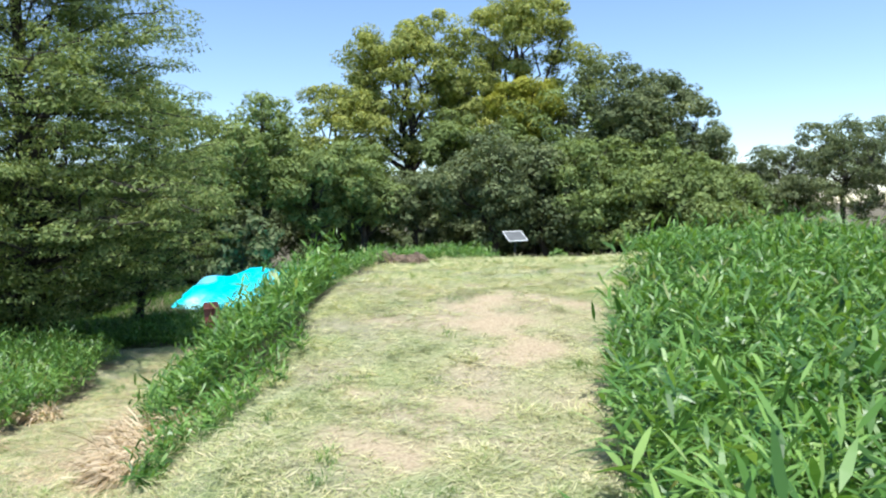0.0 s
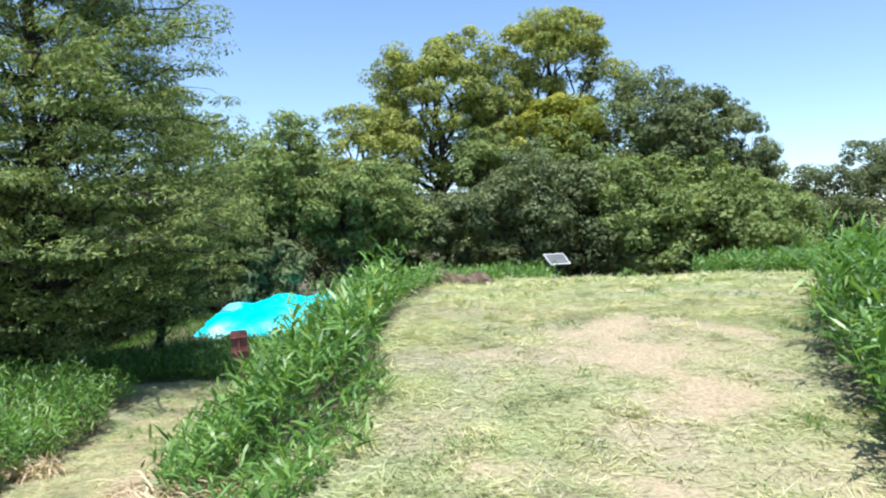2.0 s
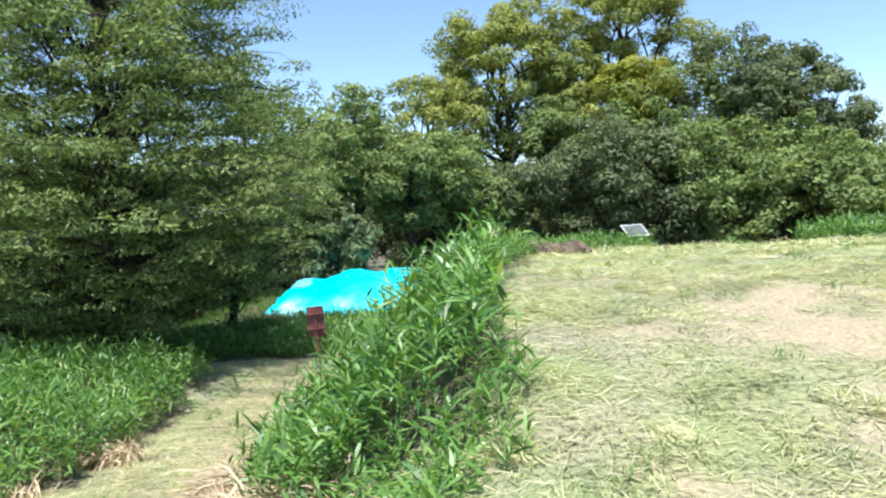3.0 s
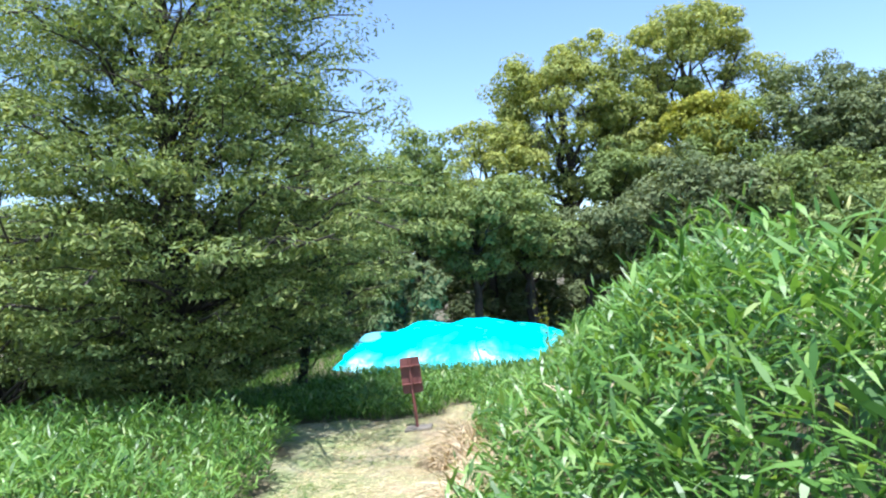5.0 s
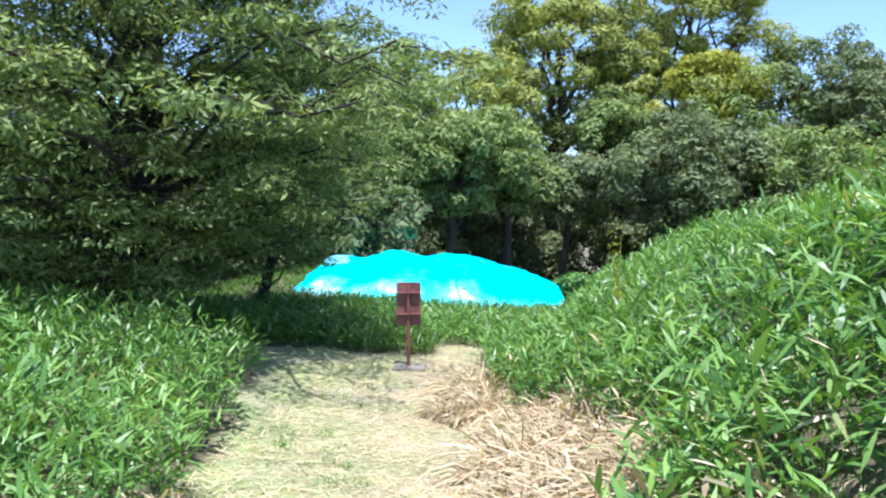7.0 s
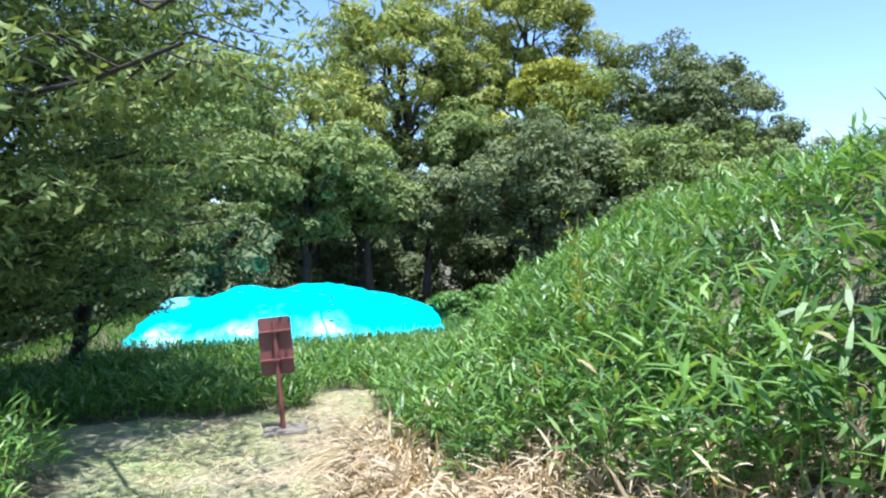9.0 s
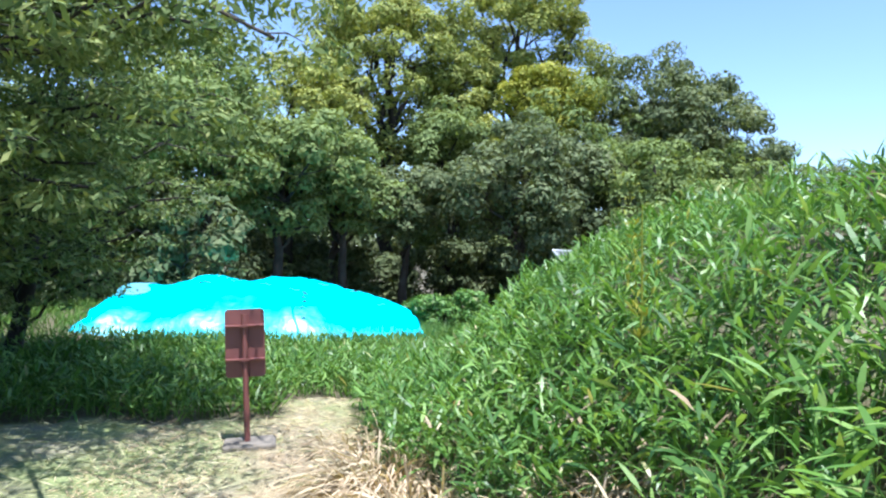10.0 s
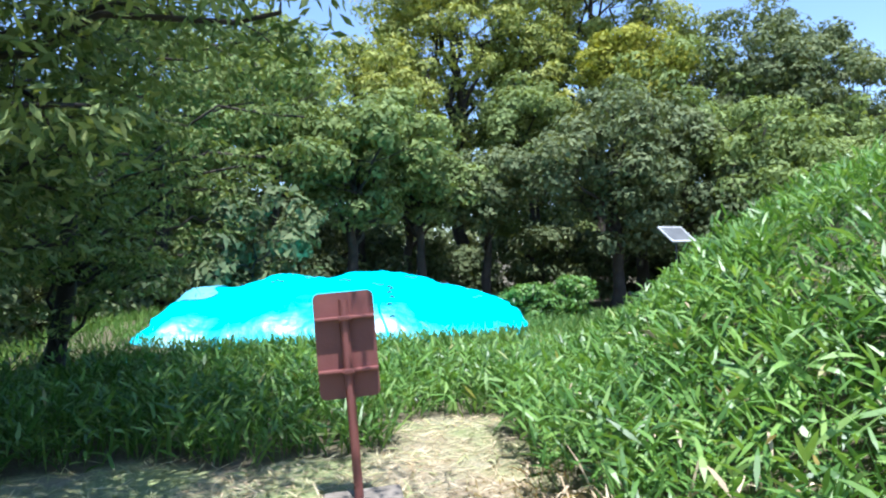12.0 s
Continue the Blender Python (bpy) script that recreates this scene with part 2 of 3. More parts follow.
def mesh_from(name, verts, faces, mats=(), mat_index=None, smooth_faces=False):
    """A mesh from arrays: faces is a list of (n, k) index arrays."""
    me = bpy.data.meshes.new(name)
    verts = np.ascontiguousarray(verts, dtype=np.float32)
    me.vertices.add(len(verts))
    me.vertices.foreach_set("co", verts.ravel())
    loops = np.concatenate([f.ravel() for f in faces]).astype(np.int32)
    sizes = np.concatenate([np.full(len(f), f.shape[1], np.int32) for f in faces])
    me.loops.add(len(loops))
    me.loops.foreach_set("vertex_index", loops)
    me.polygons.add(len(sizes))
    me.polygons.foreach_set("loop_start", np.concatenate([[0], np.cumsum(sizes)[:-1]]).astype(np.int32))
    me.polygons.foreach_set("loop_total", sizes)
    me.polygons.foreach_set("use_smooth", np.full(len(sizes), smooth_faces))
    for mm in mats:
        me.materials.append(mm)
    me.update(calc_edges=True)
    return me


def unit(v):
    return v / np.maximum(np.linalg.norm(v, axis=-1, keepdims=True), 1e-9)


def blades(base, way, length, width, droop, rng, up=None):
    """Long pointed leaves: verts and faces. way: unit directions at the foot; droop: how far the tip sinks, as a part of the length."""
    n = len(base)
    side = unit(np.cross(way, rng.normal(size=(n, 3)) * 0.35 + (np.array([0, 0, 1.0]) if up is None else up)))
    L, W = length[:, None], width[:, None]
    sink = np.zeros((n, 3))
    sink[:, 2] = -droop * length
    p1 = base + way * L * 0.35 + sink * 0.12
    p2 = base + way * L * 0.7 + sink * 0.48
    tip = base + way * L + sink
    v = np.stack([base, p1 - side * W / 2, p1 + side * W / 2, p2 - side * W * 0.36, p2 + side * W * 0.36, tip], 1).reshape(-1, 3)
    i = np.arange(n)[:, None] * 6
    tris = np.concatenate([i + [[0, 2, 1]], i + [[3, 4, 5]]])
    quads = i + [[1, 2, 4, 3]]
    return v, [tris, quads]


def slivers(base, way, length, width, rng):
    """Short flat blades with four corners."""
    n = len(base)
    side = unit(np.cross(way, np.array([0, 0, 1.0]) + rng.normal(size=(n, 3)) * 0.3))
    L, W = length[:, None], width[:, None]
    mid = base + way * L * 0.45
    v = np.stack([base, mid - side * W / 2, base + way * L, mid + side * W / 2], 1).reshape(-1, 3)
    return v, [np.arange(n * 4).reshape(-1, 4)]


def join(chunks):
    """Chunks of (verts, faces) as one."""
    off, vs, fs = 0, [], []
    for v, f in chunks:
        vs.append(v)
        fs += [q + off for q in f]
        off += len(v)
    return np.concatenate(vs), fs


def tube(points, radii, sides=7):
    """A tapered tube along points."""
    points, radii = np.asarray(points, float), np.asarray(radii, float)
    d = unit(np.gradient(points, axis=0))
    ref = np.array([0.31, 0.95, 0.05])
    a = unit(np.cross(d, ref))
    c = np.cross(d, a)
    ang = np.linspace(0, 2 * np.pi, sides, endpoint=False)
    ring = points[:, None] + radii[:, None, None] * (a[:, None] * np.cos(ang)[None, :, None] + c[:, None] * np.sin(ang)[None, :, None])
    v = ring.reshape(-1, 3)
    k, j = np.meshgrid(np.arange(len(points) - 1), np.arange(sides), indexing="ij")
    q = np.stack([k * sides + j, k * sides + (j + 1) % sides, (k + 1) * sides + (j + 1) % sides, (k + 1) * sides + j], -1).reshape(-1, 4)
    return v, [q]


def part(name, data, mat, parent, label="", at=None):
    """Links a mesh, or a bmesh, as one part under a thing or under a part."""
    if isinstance(data, bmesh.types.BMesh):
        me = bpy.data.meshes.new(name)
        data.to_mesh(me)
        data.free()
        data = me
    if mat is not None and not data.materials:
        data.materials.append(mat)
    ob = new(name, data)
    ob.parent = parent
    if at is not None:
        ob.matrix_basis = at
    if label:
        ob["label"] = label
    return ob


def box(sx, sy, sz, bevel=0.004, at=(0, 0, 0), seg=2):
    bm = bmesh.new()
    bmesh.ops.create_cube(bm, size=1, matrix=Matrix.Translation(at) @ Matrix.Diagonal((sx, sy, sz, 1)))
    if bevel:
        bmesh.ops.bevel(bm, geom=bm.edges[:], offset=bevel, segments=seg, affect="EDGES", profile=0.6)
    return bm


def thing(name, at, label, category, group=""):
    e = new(name)
    e.empty_display_size = 0.2
    e.matrix_basis = at if isinstance(at, Matrix) else Matrix.Translation(at)
    return tagged(e, label, category, group)


# ---- ground: one sheet to the horizon ----
def ground_sheet():
    fine_x = np.arange(-15, 8.01, 0.18)
    fine_y = np.arange(-3, 28.01, 0.18)
    out = np.cumsum(0.2 * 1.28 ** np.arange(32))
    gx = np.concatenate([fine_x[0] - out[::-1], fine_x, fine_x[-1] + out])
    gy = np.concatenate([fine_y[0] - out[::-1], fine_y, fine_y[-1] + out])
    X, Y = np.meshgrid(gx, gy)
    Z = land(np.clip(X, -60, 60), np.clip(Y, -6, 60))
    v = np.stack([X, Y, Z], -1).reshape(-1, 3)
    nx, ny = len(gx), len(gy)
    i, j = np.meshgrid(np.arange(nx - 1), np.arange(ny - 1))
    k = (j * nx + i).ravel()
    me = mesh_from("ground", v, [np.stack([k, k + 1, k + nx + 1, k + nx], -1)], [GROUND], smooth_faces=True)
    x, y = v[:, 0], v[:, 1]
    c = np.zeros((len(v), 4), np.float32)
    c[:, 0] = cover_mown(x, y)
    c[:, 1] = worn(x, y)
    c[:, 3] = 1
    me.attributes.new("cover", "FLOAT_COLOR", "POINT").data.foreach_set("color", c.ravel())
    return tagged(new("ground", me), "uneven ground with pale mown straw and bare soil patches", "ground", kind="structure")


ground_sheet()


# ---- grasses ----
def scatter(rng, x0, x1, y0, y1, per_m2, keep):
    n = int((x1 - x0) * (y1 - y0) * per_m2)
    x, y = rng.uniform(x0, x1, n), rng.uniform(y0, y1, n)
    ok = keep(x, y)
    return x[ok], y[ok]


def bank_growth(y):
    """How tall the growth on the bank stands, along the track."""
    return np.interp(y, (6, 7.5, 9.5, 11, 12.5, 14.2, 22), (0.85, 1.1, 1.18, 1.14, 1.1, 0.84, 0.6))


def bamboo_patch(name, label, area, keep, stems_m2, tall, seed, leaf=(0.13, 0.24), leaves=7, mat=BAMBOO, lean=(0, 0), growth=None, low=0.8):
    """Bamboo grass: many short canes, each with a few broad drooping leaves towards its tip."""
    rng = np.random.default_rng(seed)
    x, y = scatter(rng, *area, stems_m2, keep)
    h = rng.uniform(*tall, len(x)) * (0.85 + 0.25 * wave(x, y, 1.6, 1))
    if growth is not None:
        h = h * growth(y)
    z = land(x, y)
    bend = np.stack([rng.normal(lean[0], 0.16, len(x)), rng.normal(lean[1], 0.16, len(x))], -1)
    chunks = []
    for k in range(leaves):
        f = 1.0 - low * (k + rng.uniform(0, 0.8, len(x))) / leaves
        base = np.stack([x + bend[:, 0] * h * f * f, y + bend[:, 1] * h * f * f, z + h * f], -1)
        a = rng.uniform(0, 2 * np.pi, len(x))
        rise = rng.normal(0.75 if k else 1.3, 0.45, len(x))
        way = unit(np.stack([np.cos(a) + bend[:, 0], np.sin(a) + bend[:, 1], rise], -1))
        ln = rng.uniform(*leaf, len(x))
        chunks.append(blades(base, way, ln, ln * rng.uniform(0.10, 0.15, len(x)), rng.uniform(0.05, 0.5, len(x)), rng))
    # canes
    foot = np.stack([x, y, z], -1)
    way = unit(np.stack([bend[:, 0], bend[:, 1], np.ones(len(x))], -1))
    chunks.append(blades(foot, way, h, np.full(len(x), 0.006), np.zeros(len(x)), rng, up=np.array([1.0, 0.3, 0])))
    v, f = join(chunks)
    return tagged(new(name, mesh_from(name, v, f, [mat])), label, "grass", kind="stuff")


bamboo_patch("bamboo_grass", "dense green dwarf bamboo covering the bank above the track", (-5.5, 2, 6, 22), cover_bank, 175, (0.38, 0.75), 11, growth=bank_growth, low=0.66)
bamboo_patch("bamboo_grass", "dense green dwarf bamboo beside the mown track", (-13, -4, 4.5, 16), cover_left, 102, (0.38, 0.8), 12, (0.13, 0.24))
bamboo_patch("bamboo_grass", "tall green dwarf bamboo at the edge of the mown field", (0.3, 8, 0.8, 11), cover_right, 165, (0.5, 0.95), 13, (0.12, 0.24), 9, low=0.62)


bamboo_patch("bamboo_grass", "low scruffy dwarf bamboo where the bank runs out", (-3, -1, 5, 8), cover_nose, 190, (0.1, 0.34), 18, (0.1, 0.2), 6)
bamboo_patch("bamboo_grass", "low dwarf bamboo along the rim of the mown hill", (-3, 3, 12, 24), cover_rim, 170, (0.2, 0.46), 14, (0.1, 0.2), 5)
bamboo_patch("bamboo_grass", "low green growth beyond the crest of the mown field", (4.5, 12, 17.5, 23), cover_crest, 100, (0.4, 0.78), 17, (0.16, 0.3), 6)
bamboo_patch("bamboo_grass", "low green growth below the tarp heap", (-13, -3, 16.5, 22), cover_low, 75, (0.25, 0.5), 15, (0.14, 0.26), 6)


def meadow(name, label, area, keep, per_m2, tall, seed, mat=MEADOW, width=0.012, droop=(0.1, 0.5), spread=0.35):
    rng = np.random.default_rng(seed)
    x, y = scatter(rng, *area, per_m2, keep)
    base = np.stack([x, y, land(x, y) - 0.01], -1)
    way = unit(np.stack([rng.normal(0, spread, len(x)), rng.normal(0, spread, len(x)), np.ones(len(x))], -1))
    ln = rng.uniform(*tall, len(x))
    v, f = blades(base, way, ln, np.full(len(x), width) * rng.uniform(0.7, 1.4, len(x)), rng.uniform(*droop, len(x)), rng, up=np.array([0.6, 1, 0]))
    return tagged(new(name, mesh_from(name, v, f, [mat])), label, "grass", kind="stuff")


meadow("meadow_grass", "knee-high green meadow grass below the tarp heap", (-17, 6, 16.5, 33), cover_low, 145, (0.25, 0.5), 21, width=0.021)


def litter_blades(name, label, area, keep, per_m2, seed, mat, ln=(0.06, 0.2), width=0.006, rise=0.07):
    """Cut blades lying loose on the ground."""
    rng = np.random.default_rng(seed)
    x, y = scatter(rng, *area, per_m2, keep)
    a = rng.uniform(0, 2 * np.pi, len(x))
    way = unit(np.stack([np.cos(a), np.sin(a), rng.normal(0.05, rise, len(x))], -1))
    base = np.stack([x, y, land(x, y) + rng.uniform(0.002, 0.02, len(x))], -1)
    L = rng.uniform(*ln, len(x))
    v, f = slivers(base, way, L, np.full(len(x), width) * rng.uniform(0.6, 1.5, len(x)), rng)
    return tagged(new(name, mesh_from(name, v, f, [mat])), label, "grass", kind="stuff")


litter_blades("cut_grass", "pale cut grass lying loose on the mown field", (-7, 4, 1.5, 10), cover_cut, 1300, 31, STRAW, (0.05, 0.18), 0.0055, 0.08)
litter_blades("cut_grass", "pale cut grass lying on the mown hilltop", (-8, 9, 10, 19), cover_cut, 240, 32, STRAW, (0.1, 0.26), 0.009)


def dead_tuft(x, y, seed, n=260, ln=(0.18, 0.5), lean=(-0.5, -0.3)):
    """A heap of dry bleached grass that flops towards the track."""
    rng = np.random.default_rng(seed)
    r = np.sqrt(rng.uniform(0, 1, n)) * 0.32
    a = rng.uniform(0, 2 * np.pi, n)
    px, py = r * np.cos(a), r * np.sin(a)
    z0 = float(land(x, y))
    base = np.stack([px, py, land(x + px, y + py) - z0 + rng.uniform(0, 0.12, n)], -1)
    way = unit(np.stack([px * 2 + lean[0] + rng.normal(0, 0.5, n), py * 2 + lean[1] + rng.normal(0, 0.5, n), rng.normal(0.55, 0.4, n)], -1))
    L = rng.uniform(*ln, n)
    v, f = blades(base, way, L, np.full(n, 0.015) * rng.uniform(0.6, 1.5, n), rng.uniform(0.3, 0.9, n), rng)
    ob = new("dead_grass_tuft", mesh_from("dead_grass_tuft", v, f, [DEAD]))
    ob.matrix_basis = Matrix.Translation((x, y, z0))
    return tagged(ob, "tuft of dry tan grass at the foot of the bank", "dead grass", "dead grass tufts")


TUFTS = [(1.15, 10.2), (0.95, 10.6), (1.3, 10.9), (1.45, 10.3), (1.2, 8.6), (0.55, 9.0), (0.75, 10.1), (-1.25, 8.2), (-1.3, 10.4), (0.85, 6.6), (1.0, 7.0), (0.75, 7.4), (0.95, 8.0), (0.7, 8.4), (1.0, 8.9), (0.8, 9.3), (1.05, 9.8), (0.95, 11.3), (1.2, 11.7), (1.05, 12.4), (1.3, 12.9), (1.2, 13.5), (0.95, 14.4), (0.8, 15.3), (0.65, 16.4), (1.5, 12.3), (1.35, 9.2)]
for k, (d, y) in enumerate(TUFTS):
    dead_tuft(float(track_x(y)) + d + 0.1, y, 60 + k, 220 + 120 * (k % 3), (0.2, 0.4 + 0.14 * (k % 4)))
for k, (x, y) in enumerate([(-3.9, 10.3), (-3.6, 10.5), (-3.3, 10.8), (-3.75, 10.9), (-3.45, 11.2), (-3.15, 11.2), (-3.6, 11.6), (-3.3, 11.7), (-3.9, 11.3), (-3.2, 10.4), (-3.8, 12.9), (-3.6, 13.3), (-3.9, 13.5), (-4.6, 14.4), (-4.4, 14.7)]):
    dead_tuft(x, y, 190 + k, 420, (0.16, 0.42), (-0.3, -0.15))
for k, (x, y) in enumerate([(-3.05, 6.55), (-2.8, 6.25), (-2.9, 6.95), (-2.6, 6.5), (-3.2, 7.0)]):
    dead_tuft(x, y, 160 + k, 260, (0.15, 0.42))


def tufted(x, y):
    """Where green tufts have sprung up again on the mown ground."""
    return cover_cut(x, y) & (wave(x, y, 1.3, 2.2) + 0.7 * wave(x, y, 4.1, 0.4) > 0.32)


def windrow(x, y):
    """Swaths of thicker cuttings."""
    return cover_cut(x, y) & (wave(x, y, 0.8, 3.0) + 0.8 * wave(x, y, 3.3, 1.4) > 0.1) & ~(np.hypot((x - 0.5) / 0.9, (y - 7.6) / 1.4) < 1)


meadow("short_grass", "short green grass tufts regrowing on the mown field", (-6.5, 5, 2, 18), tufted, 600, (0.02, 0.055), 33, STRAW_GREEN, 0.0035, (0.1, 0.6), 0.9)
litter_blades("cut_grass", "swaths of pale cut grass on the mown field", (-7, 4, 1.5, 13), windrow, 900, 34, STRAW, (0.06, 0.2), 0.006, 0.1)


def clumps_lying(name, label, area, keep, per_m2, seed, mat, count, spread, ln, width, rise):
    """Raked-up handfuls of cut grass, each a small loose heap."""
    rng = np.random.default_rng(seed)
    x, y = scatter(rng, *area, per_m2, keep)
    size = rng.uniform(0.5, 1.3, len(x))
    x, y, size = np.repeat(x, count), np.repeat(y, count), np.repeat(size, count)
    a0 = np.repeat(rng.uniform(0, np.pi, len(x) // count), count)
    dx, dy = rng.normal(0, 1, len(x)) * spread * size, rng.normal(0, 0.55, len(x)) * spread * size
    px, py = x + dx * np.cos(a0) - dy * np.sin(a0), y + dx * np.sin(a0) + dy * np.cos(a0)
    near = np.exp(-(dx ** 2 + dy ** 2) / (1.4 * (spread * size) ** 2))
    a = a0 + rng.normal(0, 0.7, len(x)) + np.pi * rng.integers(0, 2, len(x))
    way = unit(np.stack([np.cos(a), np.sin(a), rng.normal(*rise, len(x))], -1))
    base = np.stack([px, py, land(px, py) + 0.07 * size * near * rng.uniform(0.1, 1, len(x))], -1)
    v, f = slivers(base, way, rng.uniform(*ln, len(x)), width * rng.uniform(0.6, 1.5, len(x)), rng)
    return tagged(new(name, mesh_from(name, v, f, [mat])), label, "grass", kind="stuff")


clumps_lying("cut_grass", "loose heaps of pale cut grass on the mown field", (-6.5, 4.5, 2, 11), cover_cut, 6.0, 36, STRAW, 100, 0.14, (0.06, 0.17), 0.006, (0.12, 0.28))
clumps_lying("cut_grass", "loose heaps of pale cut grass on the hilltop", (-3, 9, 11, 17), cover_cut, 4.0, 37, STRAW, 50, 0.22, (0.12, 0.3), 0.012, (0.1, 0.2))
clumps_lying("short_grass", "bright green tufts standing in the mown field", (-6.5, 4.5, 2, 15), tufted, 9.0, 38, MEADOW, 40, 0.075, (0.04, 0.1), 0.005, (1.0, 0.5))


def bank_foot(x, y):
    return cover_bank(x, y) & (across(x, y) < 2.1) & (wave(x, y, 1.9, 0.7) > 0.1)


bamboo_patch("dry_cane", "dry tan canes and leaves in the foot of the bank", (-5, -1, 6.3, 18), bank_foot, 16, (0.3, 0.62), 16, (0.1, 0.2), 5, DEAD, (-0.25, -0.1), bank_growth)


def on_track(x, y):
    return cover_mown(x, y) & (np.abs(across(x, y)) < 1.25)


litter_blades("dry_straw", "dry tan straw scattered along the track", (-7, -2, 4.5, 19), on_track, 700, 35, DEAD, (0.05, 0.2), 0.006, 0.12)

# ---- trees ----


def foliage(centres, sizes, leaf, per, rng, flat=0.65, droop=0.0, aspect=0.5, corners=4):
    """Clumps of leaves: each clump is a shallow dome of small leaves that face outward and up."""
    n = len(centres) * per
    c = np.repeat(centres, per, 0)
    s = np.repeat(sizes, per)[:, None]
    d = unit(rng.normal(size=(n, 3)) + np.array([0, 0, 0.35]))
    r = rng.uniform(0.45, 1.0, (n, 1)) ** 0.6
    p = c + d * r * s * np.array([1, 1, flat])
    p[:, 2] -= droop * (np.linalg.norm((p - c)[:, :2], axis=1)) ** 2
    nrm = unit(d + np.array([0, 0, 0.35]) + rng.normal(size=(n, 3)) * 0.32)
    a = unit(np.cross(nrm, rng.normal(size=(n, 3))))
    if droop:
        a = unit(a + np.array([0, 0, -0.5]) + d * 0.5)
    bb = unit(np.cross(nrm, a))
    ln = rng.uniform(0.6, 1.3, (n, 1)) * leaf
    if corners == 3:
        v = np.stack([p - a * ln / 2 - bb * ln * aspect * 0.45, p - a * ln / 2 + bb * ln * aspect * 0.45, p + a * ln / 2], 1).reshape(-1, 3)
        return v, [np.arange(n * 3).reshape(-1, 3)]
    v = np.stack([p - a * ln / 2, p + bb * ln * aspect / 2 + a * ln * 0.05, p + a * ln / 2, p - bb * ln * aspect / 2 + a * ln * 0.05], 1).reshape(-1, 3)
    i = np.arange(n)[:, None] * 4
    return v, [i + [[0, 1, 2, 3]]]


def bent(p0, p1, rng, n=6, sag=0.0, jit=0.06):
    p0, p1 = np.asarray(p0, float), np.asarray(p1, float)
    t = np.linspace(0, 1, n)[:, None]
    q = p0 + (p1 - p0) * t
    L = np.linalg.norm(p1 - p0)
    q[1:-1] += rng.normal(size=(n - 2, 3)) * L * jit
    q[:, 2] += sag * L * (t[:, 0] * (1 - t[:, 0])) * 2
    return q


def tree(label, x, y, top, lobes, clumps, clump, leaf, per, mat, seed, trunk=0.2, flat=0.65, droop=0.0, limbs=9, lean=(0, 0), aspect=0.62, category="tree", group="", fill=0.25, corners=3):
    """A tree with a tapered trunk, limbs that reach the clumps, and a crown of many small leaves.
    lobes: rows of centre (from the foot) and radii, which the clumps cover."""
    rng = np.random.default_rng(seed)
    z0 = float(land(min(x, 60), min(y, 60))) - 0.08
    t = thing("tree" if category == "tree" else category, (x, y, z0), label, category, group)
    vol = np.array([(l[3] * l[4] * l[5]) ** (2 / 3) for l in lobes])
    share = np.maximum(3, np.round(clumps * vol / vol.sum())).astype(int)
    cs = []
    for l, k in zip(lobes, share):
        d = unit(rng.normal(size=(k, 3)) + np.array([0, 0, 0.25]))
        r = np.where(rng.uniform(size=(k, 1)) < fill, rng.uniform(0.3, 0.8, (k, 1)), rng.uniform(0.78, 1.0, (k, 1)))
        cs.append(np.array(l[:3]) + d * r * np.array(l[3:6]))
    cs = np.concatenate(cs)
    sizes = clump * rng.uniform(0.65, 1.3, len(cs))
    v, f = foliage(cs, sizes, leaf, per, rng, flat, droop, aspect, corners)
    part("crown", mesh_from("crown", v, f, [mat]), None, t)
    height = max(l[2] + l[5] * 0.3 for l in lobes)
    spine = bent((0, 0, 0), (lean[0], lean[1], height), rng, 9, 0, 0.012)
    rad = trunk * np.linspace(1, 0.22, 9)
    rad[0] *= 1.35
    wood = [tube(spine, rad, 9)]
    part("trunk", mesh_from("trunk", *wood[0], [BARK], smooth_faces=True), None, t)
    branch = []
    tips = cs[rng.permutation(len(cs))[:limbs]]
    nodes_at = [spine[2:]]
    for tip in tips:
        s = np.clip(tip[2] / height * 0.62, 0.3, 0.85)
        k = s * 8
        start = spine[int(k)] + (spine[min(int(k) + 1, 8)] - spine[int(k)]) * (k % 1)
        q = bent(start, tip, rng, 7, 0.12)
        branch.append(tube(q, np.linspace(trunk * (0.5 - 0.3 * s), 0.02, 7), 6))
        nodes_at.append(q[2:])
    pool = np.concatenate(nodes_at)
    for tip in cs:
        start = pool[np.argmin(np.linalg.norm(pool - tip, axis=1) + (pool[:, 2] > tip[2]) * 0.7)]
        if np.linalg.norm(start - tip) > 0.15:
            branch.append(tube(bent(start, tip, rng, 4, 0.08), np.linspace(0.016 + trunk * 0.03, 0.007, 4), 3))
    v, f = join(branch)
    part("limb_framework", mesh_from("limb_framework", v, f, [BARK], smooth_faces=True), None, t)
    return t


def round_lobes(h, r, low, rng, n=5):
    """A crown's lobes for a tree of height h, half-width r, with leaves from the height low."""
    rows = [(0, 0, (h + low) / 2, r * 0.85, r * 0.85, (h - low) / 2)]
    for k in range(n):
        a = 2 * math.pi * (k + rng.uniform(-0.3, 0.3)) / n
        zz = rng.uniform(low + 0.25 * (h - low), h - 0.25 * (h - low))
        q = r * rng.uniform(0.45, 0.7)
        rows.append((math.cos(a) * r * 0.6, math.sin(a) * r * 0.6, zz, q, q, q * 0.8))
    return rows


